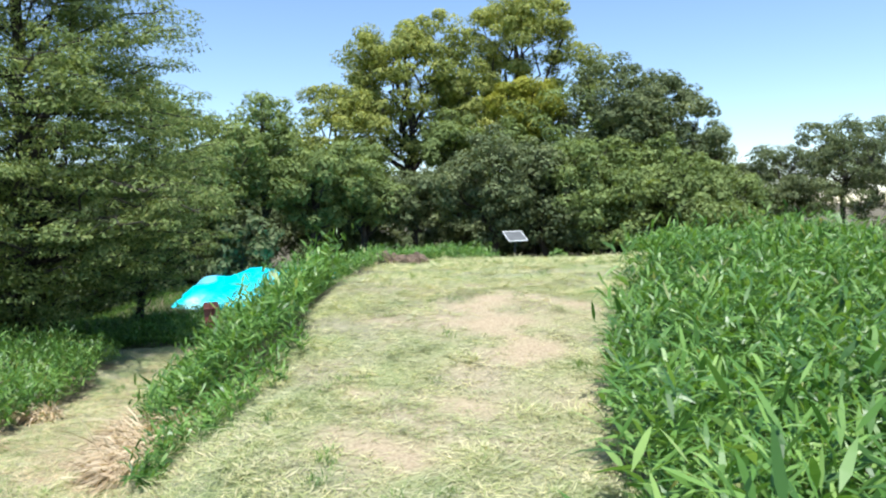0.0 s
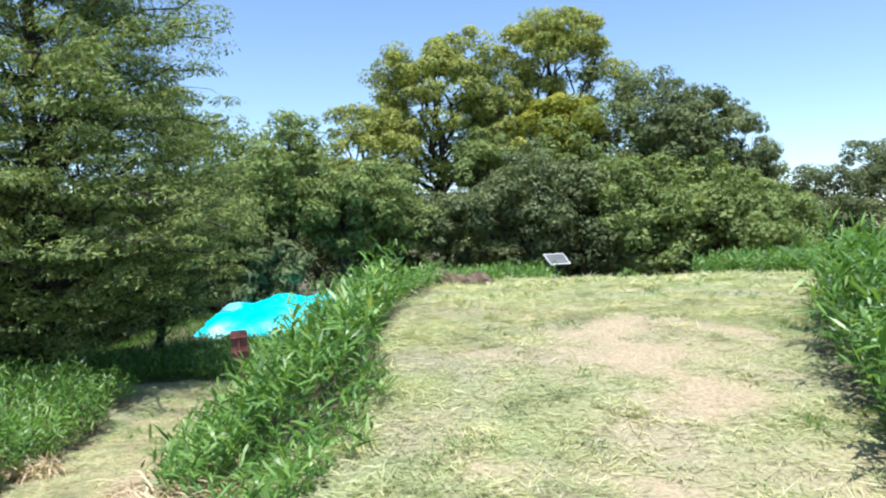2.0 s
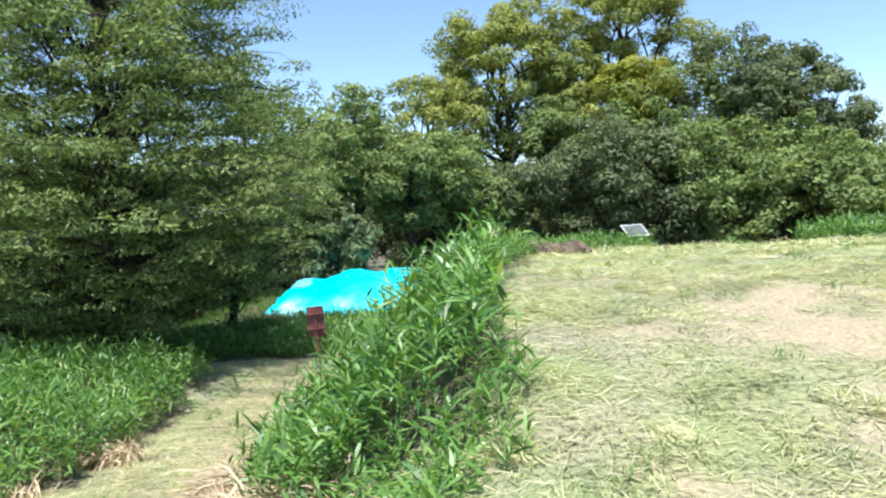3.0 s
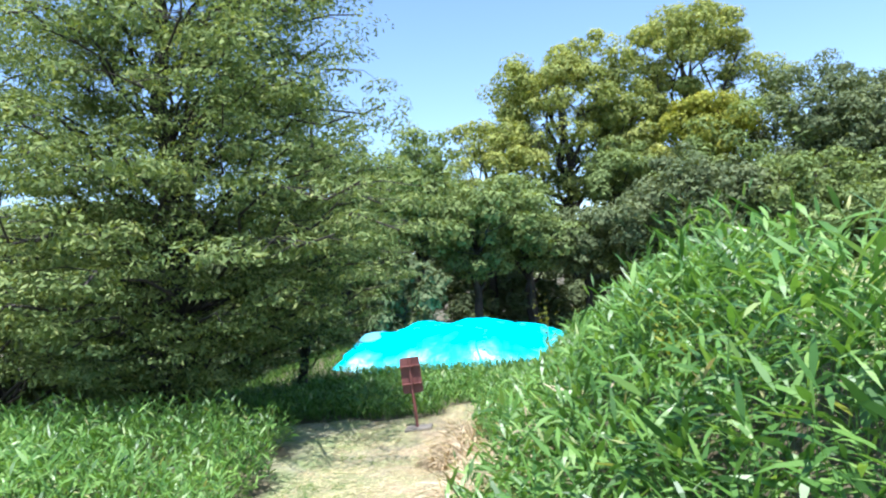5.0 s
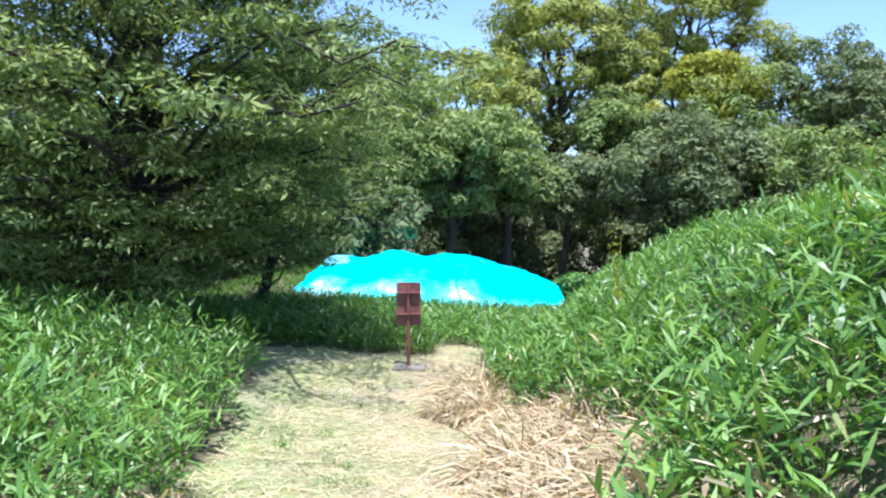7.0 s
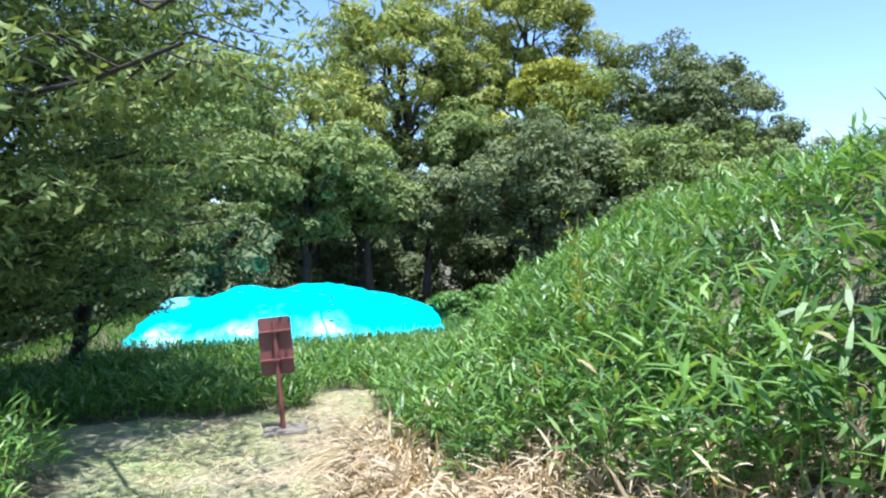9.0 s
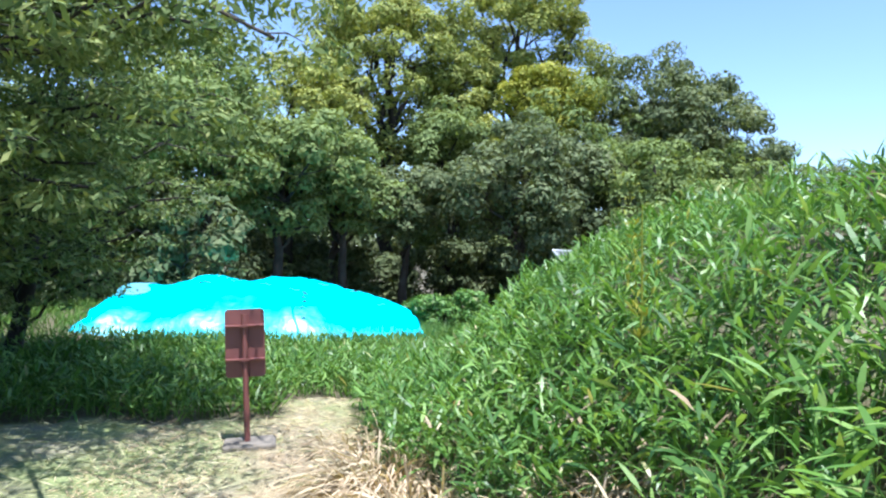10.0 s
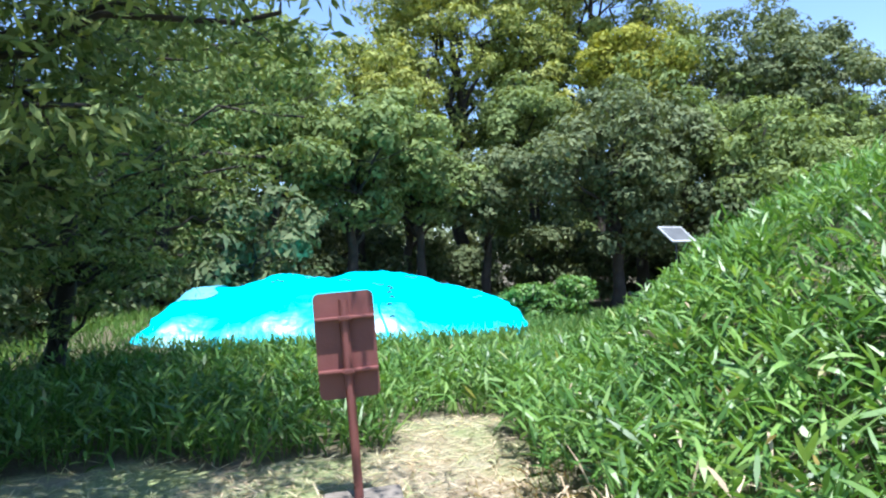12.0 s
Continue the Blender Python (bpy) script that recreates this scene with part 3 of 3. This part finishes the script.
# far trees: x, y, top height, half-width, lowest leaves, leaf, label
FOREST = [
    (5.1, 41, 9.2, 2.0, 4.5, LEAF_YELLOW, "small tree with yellow-green new leaves in the wood"),
    (6.8, 40, 8.6, 3.3, 0.5, LEAF_MID, "dense green broadleaf tree at the wood's edge"),
    (9.6, 40, 10.4, 2.9, 2.0, LEAF_DARK, "dark green broadleaf tree rising from the wood"),
    (12.1, 41, 9.9, 3.0, 1.0, LEAF_DARK, "dark green broadleaf tree rising from the wood"),
    (14.0, 40, 7.8, 2.6, 0.2, LEAF_DARK, "dark green rounded tree at the wood's end"),
    (2.6, 36.5, 5.8, 2.7, 0.0, LEAF_DARK, "dark evergreen with drooping boughs at the wood's edge"),
    (5.2, 37, 4.6, 2.4, -0.2, LEAF_DARK, "dark evergreen with drooping boughs at the wood's edge"),
    (8.0, 36.5, 5.4, 2.9, -0.2, LEAF_MID, "dense green broadleaf tree at the wood's edge"),
    (11.8, 37, 5.2, 3.0, -0.2, LEAF_MID, "dense green broadleaf tree at the wood's edge"),
    (13.9, 37.5, 3.6, 2.3, -0.4, LEAF_MID, "dense green broadleaf tree at the wood's edge"),
    (1.0, 43, 7.6, 2.6, 2.6, LEAF_MID, "dense green broadleaf tree deep in the wood"),
    (1.8, 46, 10.5, 2.6, 4.0, LEAF_BRIGHT, "light green broadleaf tree in the wood"),
    (-6.6, 44, 9.8, 3.2, 2.4, LEAF_BRIGHT, "light green broadleaf tree in the wood"),
    (-4.4, 41, 5.6, 2.2, 1.6, LEAF_MID, "light green broadleaf tree in the wood"),
    (-8.8, 35, 7.4, 2.9, 1.7, LEAF_MID, "light green broadleaf tree in the wood"),
    (-11.0, 31, 7.0, 2.7, 1.5, LEAF_MID, "light green broadleaf tree in the wood"),
    (-6.4, 35, 4.8, 2.4, 1.3, LEAF_MID, "low broadleaf tree with layered pale green boughs"),
    (-4.2, 37, 3.9, 2.2, 1.5, LEAF_MID, "low broadleaf tree with layered pale green boughs"),
    (-1.6, 39, 3.6, 2.2, 1.7, LEAF_DARK, "low dark tree under the tall crowns"),
    (31, 55, 8.2, 5.2, 1.0, LEAF_DARK, "distant dark green rounded tree"),
    (26.5, 56, 6.6, 4.0, 0.0, LEAF_DARK, "distant dark green rounded tree"),
    (21.5, 58, 5.4, 4.0, -0.5, LEAF_DARK, "distant dark green rounded tree"),
    (38, 54, 7.5, 5.0, 0.0, LEAF_DARK, "distant dark green rounded tree"),
]
for k, (x, y, top, r, low, mat, label) in enumerate(FOREST):
    rng = np.random.default_rng(100 + k)
    g = float(land(min(x, 60), min(y, 60)))
    h = top - g
    tree(label, x, y, top, round_lobes(h, r, low - g - 0.5, rng), int(48 * r), 0.72, 0.215, 122, mat, 200 + k, 0.16 + 0.02 * h / 2, group="trees of the wood")

# the two tall open crowns
tree("tall broadleaf tree with bright olive crown and open limbs", -2.0, 45, 14.5,
     [(0, 0, 12.2, 3.4, 3.2, 2.9), (-2.4, -0.5, 13.6, 1.7, 1.7, 1.6), (1.6, -0.6, 14.6, 2.0, 1.8, 1.6), (2.9, 0, 11.6, 1.7, 1.6, 1.4), (-3.0, 0, 10.6, 1.5, 1.5, 1.2), (0.4, 0, 8.0, 2.2, 1.8, 1.0)],
     150, 0.85, 0.21, 240, LEAF_BRIGHT, 301, 0.38, limbs=22, group="trees of the wood", fill=0.1)
tree("tall broadleaf tree with pale yellow-olive crown", 5.2, 47, 16,
     [(0, 0, 15.2, 3.2, 3.0, 2.5), (-2.5, -0.5, 13.2, 1.7, 1.7, 1.6), (1.4, -0.6, 16.4, 1.9, 1.8, 1.3), (3.9, 0, 13.0, 2.0, 1.6, 1.5), (-0.5, 0, 10.6, 2.4, 1.8, 1.4)],
     140, 0.85, 0.21, 240, LEAF_BRIGHT, 302, 0.36, limbs=20, group="trees of the wood", fill=0.1)

# dark back row
for k in range(14):
    x = -32 + 4.3 * k
    rng = np.random.default_rng(500 + k)
    g = float(land(x, 58))
    tree("dark tree deep in the wood", x, 54 + 5 * (k % 2), 4, round_lobes(5.6 + rng.uniform(-0.6, 0.6), 3.2, 0.8, rng, 4), 80, 0.75, 0.36, 60, LEAF_DARK, 520 + k, 0.25, group="trees of the wood")

# near trees beside the track
def bough_tree(label, x, y, top, reach, boughs, seed, mat, trunk, leaf, per, sprays=13, size=0.5, side=(0, 0), fork=0.0):
    """A tree of layered drooping boughs. reach: rows of height and bough length; side: shifts the crown."""
    rng = np.random.default_rng(seed)
    t = thing("tree", (x, y, float(land(x, y)) - 0.08), label, "tree")
    spine = bent((0, 0, 0), (side[0] * 0.4, side[1] * 0.4, top), rng, 12, 0, 0.012)
    rad = trunk * np.linspace(1, 0.1, 12) ** 0.8
    rad[0] *= 1.4
    trunks = [tube(spine, rad, 10)]
    if fork:
        q = bent(spine[2], spine[2] + np.array([fork, -0.3 * fork, top * 0.62]), rng, 9, 0.02, 0.03)
        trunks.append(tube(q, trunk * np.linspace(0.6, 0.1, 9), 8))
    part("trunk", mesh_from("trunk", *join(trunks), [BARK], smooth_faces=True), None, t)
    hs, rs = [r[0] for r in reach], [r[1] for r in reach]
    cs, wood = [], []
    for k in range(boughs):
        h = hs[0] + (hs[-1] - hs[0]) * ((k + rng.uniform(0, 1)) / boughs) ** 1.15
        a = 2.39996 * k + rng.normal(0, 0.3)
        R = float(np.interp(h, hs, rs)) * rng.uniform(0.72, 1.08)
        out = R / 3 * min(1.0, 0.3 + h / 5)
        end = np.array([R * math.cos(a) + side[0] * out, R * math.sin(a) + side[1] * out, h])
        i = np.clip(np.searchsorted(spine[:, 2], h - 0.28 * R), 1, 11)
        q = bent(spine[i - 1], end, rng, 9, 0.22, 0.025)
        wood.append(tube(q, np.linspace(trunk * 0.2 * (1.12 - h / top), 0.008, 9) + 0.006, 5))
        d = unit(end - spine[i - 1])
        lat = unit(np.cross(d, np.array([0, 0, 1.0])))
        n = max(4, int(sprays * R / 3.5))
        for f in 0.3 + 0.72 * (np.arange(n) + rng.uniform(0, 1, n)) / n:
            j = min(f, 0.999) * 8
            p = q[int(j)] + (q[min(int(j) + 1, 8)] - q[int(j)]) * (j % 1)
            o = rng.normal(0, 0.3) * R * (1.1 - 0.65 * f)
            c = p + lat * o + d * abs(o) * 0.4 + np.array([0, 0, rng.normal(0, 0.07) - 0.12 * abs(o)])
            cs.append(c)
            wood.append(tube(bent(p, c, rng, 4, 0.06), [0.012, 0.009, 0.007, 0.004], 3))
    cs = np.array(cs)
    v, f = foliage(cs, size * rng.uniform(0.7, 1.3, len(cs)), leaf, per, rng, 0.26, 0.55, 0.31, 4)
    part("crown", mesh_from("crown", v, f, [mat]), None, t)
    part("limb_framework", mesh_from("limb_framework", *join(wood), [BARK], smooth_faces=True), None, t)
    return t


bough_tree("large spreading tree with layered drooping green boughs", -10.6, 17.9, 12.0, [(1.4, 2.2), (3.0, 3.4), (5.0, 3.4), (8.0, 2.95), (10.5, 2.4), (12.8, 1.2)], 190, 601, LEAF_NEAR, 0.27, 0.112, 112, 13, 0.5, (1.75, -1.95), 1.6)
bough_tree("slender tree with layered drooping boughs beside the tarp heap", -9.3, 21.2, 7.2, [(1.4, 1.2), (3.0, 2.0), (4.2, 2.2), (5.6, 1.8), (7.0, 0.9), (7.8, 0.4)], 60, 602, LEAF_NEAR, 0.12, 0.105, 110, 11, 0.46, (2.1, 0))
bough_tree("dense tree with drooping boughs at the wood's edge", -14.4, 17.2, 12.4, [(0.8, 2.8), (3.0, 3.4), (7.5, 3.5), (10.5, 2.8), (13.0, 1.0)], 104, 604, LEAF_NEAR, 0.22, 0.125, 80, 12, 0.56)
for k, (x, y, h, r) in enumerate([(-17.5, 25, 6.2, 3.4), (-14.5, 29, 6.2, 3.2), (-21, 20, 6.5, 3.8), (-12.5, 34, 6.0, 3.0), (-18, 33, 6.5, 3.8), (-24, 29, 7, 4), (-28, 34, 8, 4.5), (-29, 26, 7, 4.2), (-33, 31, 8, 4.5), (-12.0, 44, 5.0, 3.2), (-15.5, 41, 5.2, 3.2), (-9.0, 47, 5.0, 3.0), (2.6, 49, 5.2, 3.0), (6.5, 50, 5.2, 3.0)]):
    rng = np.random.default_rng(700 + k)
    tree("shaded green tree at the wood's edge", x, y, h, round_lobes(h + 1.5, r, 0.8, rng), int(40 * r), 0.75, 0.22, 100, LEAF_DARK if k % 2 else LEAF_MID, 720 + k, 0.24, group="trees of the wood")


# undergrowth that closes the view below the crowns
for k in range(26):
    rng = np.random.default_rng(900 + k)
    if k < 15:
        x, y = -7.5 + 1.75 * k, 43.5 + 1.5 * math.sin(k * 2.3)
    else:
        x, y = -26 + 1.75 * (k - 15), 28.5 + 3.0 * math.sin(k * 1.9) + 0.25 * (k - 15)
    h = rng.uniform(2.6, 3.8)
    tree("dark shrub in the shade under the trees", x, y, h, [(0, 0, h * 0.5, 1.5, 1.3, h * 0.5)], 38, 0.66, 0.26, 70, LEAF_DARK, 930 + k, 0.06, category="shrub", group="shrubs under the trees", limbs=5)


for k in range(13):
    rng = np.random.default_rng(970 + k)
    x, y = -13.6 - 0.25 * k - 1.2 * (k % 2), 18.5 + 1.15 * k
    h = rng.uniform(2.2, 3.2)
    tree("dark shrub in the shade under the trees", x, y, h, [(0, 0, h * 0.5, 1.5, 1.3, h * 0.52)], 38, 0.62, 0.22, 80, LEAF_DARK, 990 + k, 0.06, category="shrub", group="shrubs under the trees", limbs=5)


# ---- tarp heap ----
def tarp_height(u, v):
    """Height of the covered heap; u along it from 0 to 1, v across from -1 to 1."""
    crest = np.interp(u, (0, 0.03, 0.08, 0.15, 0.20, 0.27, 0.33, 0.40, 0.52, 0.66, 0.8, 0.92, 0.97, 1), (-0.2, 0.72, 0.98, 1.0, 1.06, 1.27, 1.29, 1.23, 1.28, 1.19, 0.92, 0.66, 0.48, 0))
    prof = np.clip(1 - np.abs(v) ** 2.4, 0, 1) ** 0.75
    lump = 0.07 * np.sin(u * 23 + 2 * np.sin(v * 4)) + 0.05 * np.sin(v * 9 + u * 14) + 0.012 * np.sin(u * 61 + v * 21) + 0.05 * 0.4 * np.abs(np.sin(u * 34 + 3 * v)) ** 3 + 0.006 * np.sin(u * 95 - v * 13)
    return np.maximum(crest * prof + lump * prof, 0) - 0.05 - 0.32 * (1 - prof) ** 5


def tarp_heap():
    cx, cy = -6.15, 28.0
    z0 = float(land(cx, cy)) + 0.02
    t = thing("covered_heap", (cx, cy, z0), "soil heap covered with bright blue plastic tarpaulins", "tarpaulin")

    def sheet(name, u0, u1, v0, v1, lift, mat, label):
        nu, nv = max(8, int((u1 - u0) * 130)), max(8, int((v1 - v0) * 34))
        U, V = np.meshgrid(np.linspace(u0, u1, nu), np.linspace(v0, v1, nv))
        wob = 0.012 * np.sin(V * 17 + U * 9)
        X = (U + wob * (U > 0.01) - 0.5) * 7.42
        Y = V * 3.0 + 0.25 * np.sin(U * 7) - 0.9 * (0.5 - U)
        Z = tarp_height(U, V) + lift
        v = np.stack([X, Y, Z], -1).reshape(-1, 3)
        i, j = np.meshgrid(np.arange(nu - 1), np.arange(nv - 1))
        k = (j * nu + i).ravel()
        me = mesh_from(name, v, [np.stack([k, k + 1, k + nu + 1, k + nu], -1)], [mat], smooth_faces=True)
        ob = part(name, me, None, t, label)
        sol = ob.modifiers.new("thickness", "SOLIDIFY")
        sol.thickness = 0.006
        return ob

    sheet("tarp_sheet", 0.0, 0.62, -1.0, 0.25, 0.0, TARP, "bright blue tarpaulin sheet")
    sheet("tarp_sheet", 0.6, 1.0, -1.0, 0.25, 0.012, TARP, "bright blue tarpaulin sheet")
    sheet("tarp_sheet", 0.0, 1.0, 0.2, 1.0, 0.012, TARP, "bright blue tarpaulin sheet over the back")
    sheet("tarp_sheet", 0.012, 0.15, -0.42, 0.75, 0.03, TARP_PALE, "faded pale tarpaulin sheet")
    rng = np.random.default_rng(9)
    for k in range(9):
        u = 0.12 + 0.09 * k
        v = -0.3 + 0.06 * math.sin(k * 2.1)
        x, y = (u - 0.5) * 7.42, v * 3.0 + 0.25 * math.sin(u * 7) - 0.9 * (0.5 - u)
        z = float(tarp_height(np.array(u), np.array(v)))
        part("rope", mesh_from("rope", *tube(bent((x, y, z + 0.03), (x + 0.26, y - 0.06, z + 0.03), rng, 5), [0.014] * 5, 6), [ROPE]), None, t, "dark tie rope at an eyelet")
    for k in range(6):
        u, v = 0.618 + 0.006 * (k % 2), -0.45 - 0.08 * k
        x, y = (u - 0.5) * 7.42, v * 3.0 + 0.25 * math.sin(u * 7) - 0.9 * (0.5 - u)
        z = float(tarp_height(np.array(u), np.array(v)))
        part("eyelet", mesh_from("eyelet", *tube([(x - 0.05, y, z + 0.02), (x, y, z + 0.05), (x + 0.05, y, z + 0.02)], [0.012, 0.016, 0.012], 6), [ROPE]), None, t, "dark knotted eyelet along the seam")
    return t


tarp_heap()


# ---- the sign ----
def sign():
    x, y = -5.46, 16.6
    z0 = float(land(x, y))
    t = thing("signboard", pose(x, y, z0, 1, -3.5, 4), "red-brown painted metal sign seen from behind", "sign")
    bm = box(0.345, 0.016, 0.61, 0, (0, 0.055, 0.915))
    corners = [e for e in bm.edges if abs(e.verts[0].co.y - e.verts[1].co.y) > 0.01]
    bmesh.ops.bevel(bm, geom=corners, offset=0.035, segments=5, affect="EDGES", profile=0.5)
    part("board", bm, SIGN_PAINT, t)
    for z in (1.075, 0.775):
        part("crossbar", box(0.34, 0.06, 0.014, 0.003, (0, 0.016, z)), SIGN_PAINT, t)
        clamp = part("clamp", box(0.07, 0.07, 0.028, 0.006, (0, -0.012, z)), SIGN_EDGE, t)
        for sx in (-0.028, 0.028):
            bolt = bmesh.new()
            bmesh.ops.create_cone(bolt, cap_ends=True, segments=6, radius1=0.009, radius2=0.008, depth=0.014, matrix=Matrix.Translation((sx, -0.052, z)) @ pose(0, 0, 0, 90, 0, 0))
            part("bolt", bolt, SIGN_EDGE, clamp)
    v, f = tube([(0, 0, 0), (0, 0, 0.5), (0, 0, 1.18)], [0.027, 0.027, 0.027], 12)
    part("post", mesh_from("post", v, f, [SIGN_PAINT], smooth_faces=True), None, t)
    part("footing", box(0.46, 0.32, 0.12, 0.03, (0.02, 0, -0.01), 3), CONCRETE, t, "weathered concrete footing block")
    return t


sign()


# ---- solar panel on a post ----
def solar_panel():
    x, y = 3.35, 33.2
    z0 = float(land(x, y))
    top = 0.27 - z0
    t = thing("solar_panel", pose(x, y, z0, 0, 0, 29), "small tilted solar panel on a thin dark post", "solar panel")
    tilt = pose(0, 0, top, 40, 0, 0) @ Matrix.Scale(0.87, 4)
    part("cells", box(1.14, 0.72, 0.02, 0), CELLS, t, at=tilt)
    for sx, sy, ox, oy in ((1.24, 0.05, 0, 0.385), (1.24, 0.05, 0, -0.385), (0.05, 0.72, 0.595, 0), (0.05, 0.72, -0.595, 0)):
        part("frame", box(sx, sy, 0.045, 0.004, (ox, oy, 0.004)), METAL, t, at=tilt)
    v, f = tube([(0, 0.03, -0.1), (0, 0.03, top / 2), (0, 0.03, top)], [0.035] * 3, 10)
    part("post", mesh_from("post", v, f, [POST], smooth_faces=True), None, t)
    return t


solar_panel()


# ---- cut soil block at the field's edge ----
def soil_heap():
    x, y = -0.95, 14.1
    t = thing("soil_heap", (x, y, float(land(x, y))), "broken brown soil clods at the mown field's edge", "soil")
    rng = np.random.default_rng(5)
    for k in range(9):
        bm = bmesh.new()
        bmesh.ops.create_icosphere(bm, subdivisions=3, radius=1)
        s = Vector((rng.uniform(0.14, 0.26), rng.uniform(0.12, 0.2), rng.uniform(0.12, 0.21)))
        off = Vector((rng.uniform(0, 40), 0, 0))
        for v in bm.verts:
            v.co *= 1 + 0.4 * noise.noise(v.co * 1.7 + off) + 0.15 * noise.noise(v.co * 5 + off)
            v.co = Vector((v.co.x * s.x, v.co.y * s.y, v.co.z * s.z))
        part("clod", bm, SOIL, t, at=pose(-0.5 + 1.0 * k / 8, rng.uniform(-0.15, 0.15), 0.05, 0, 0, rng.uniform(0, 180)))


soil_heap()


# ---- single plants ----
def fern_sprig(x, y, h, seed, mat, label):
    """An upright sprig with a fan of narrow leaflets."""
    rng = np.random.default_rng(seed)
    z0 = float(land(x, y))
    t = thing("sprig", (x, y, z0), label, "plant")
    chunks = []
    for k in range(7):
        a = rng.uniform(0, 2 * math.pi)
        tip = np.array([math.cos(a) * 0.22, math.sin(a) * 0.22, h * rng.uniform(0.8, 1.05)])
        q = bent((0, 0, h * 0.35), tip, rng, 9, 0.15, 0.02)
        for side in (-1, 1):
            d = unit(np.gradient(q, axis=0))
            out = unit(np.cross(d, np.array([0, 0, 1.0])) * side + d * 0.5)
            L = np.linspace(0.11, 0.03, 9)
            chunks.append(blades(q, out, L, L * 0.2, np.full(9, 0.25), rng))
    v, f = join(chunks)
    part("frond", mesh_from("frond", v, f, [mat]), None, t)["kind"] = "stuff"
    part("stem", mesh_from("stem", *tube([(0, 0, -0.03), (0.01, 0, h * 0.5), (0, 0.01, h * 0.9)], [0.008, 0.006, 0.003], 6), [mat]), None, t)
    return t


fern_sprig(-3.1, 13.8, 1.35, 71, LEAF_YELLOW, "yellow-green fern-like sprig standing out of the dwarf bamboo")
fern_sprig(-2.3, 8.6, 0.8, 72, LEAF_YELLOW, "yellow-green sprig standing out of the dwarf bamboo")
fern_sprig(-2.0, 11.0, 0.62, 73, BAMBOO, "tall green stalk above the dwarf bamboo")

tree("feathery light green shrub beside the tarp heap", -1.5, 29.5, -0.9, [(0, 0, 0.5, 1.1, 0.8, 0.5), (0.6, 0, 0.8, 0.5, 0.5, 0.45), (-0.6, 0, 0.55, 0.6, 0.5, 0.4)], 70, 0.3, 0.12, 90, BAMBOO, 801, 0.04, category="shrub", limbs=8)
tree("pale green sapling growing behind the tarp heap", -9.2, 32.0, -0.3, [(0, 0, 1.7, 0.9, 0.7, 0.3), (0.5, 0, 1.5, 0.6, 0.5, 0.25)], 30, 0.3, 0.14, 70, LEAF_MID, 802, 0.04, category="shrub", limbs=6)
tree("small green bush at the rim of the mown hill", 2.9, 18.0, 0.9, [(0, 0, 0.16, 0.22, 0.2, 0.16)], 16, 0.12, 0.08, 40, MEADOW, 803, 0.015, category="shrub", limbs=4)
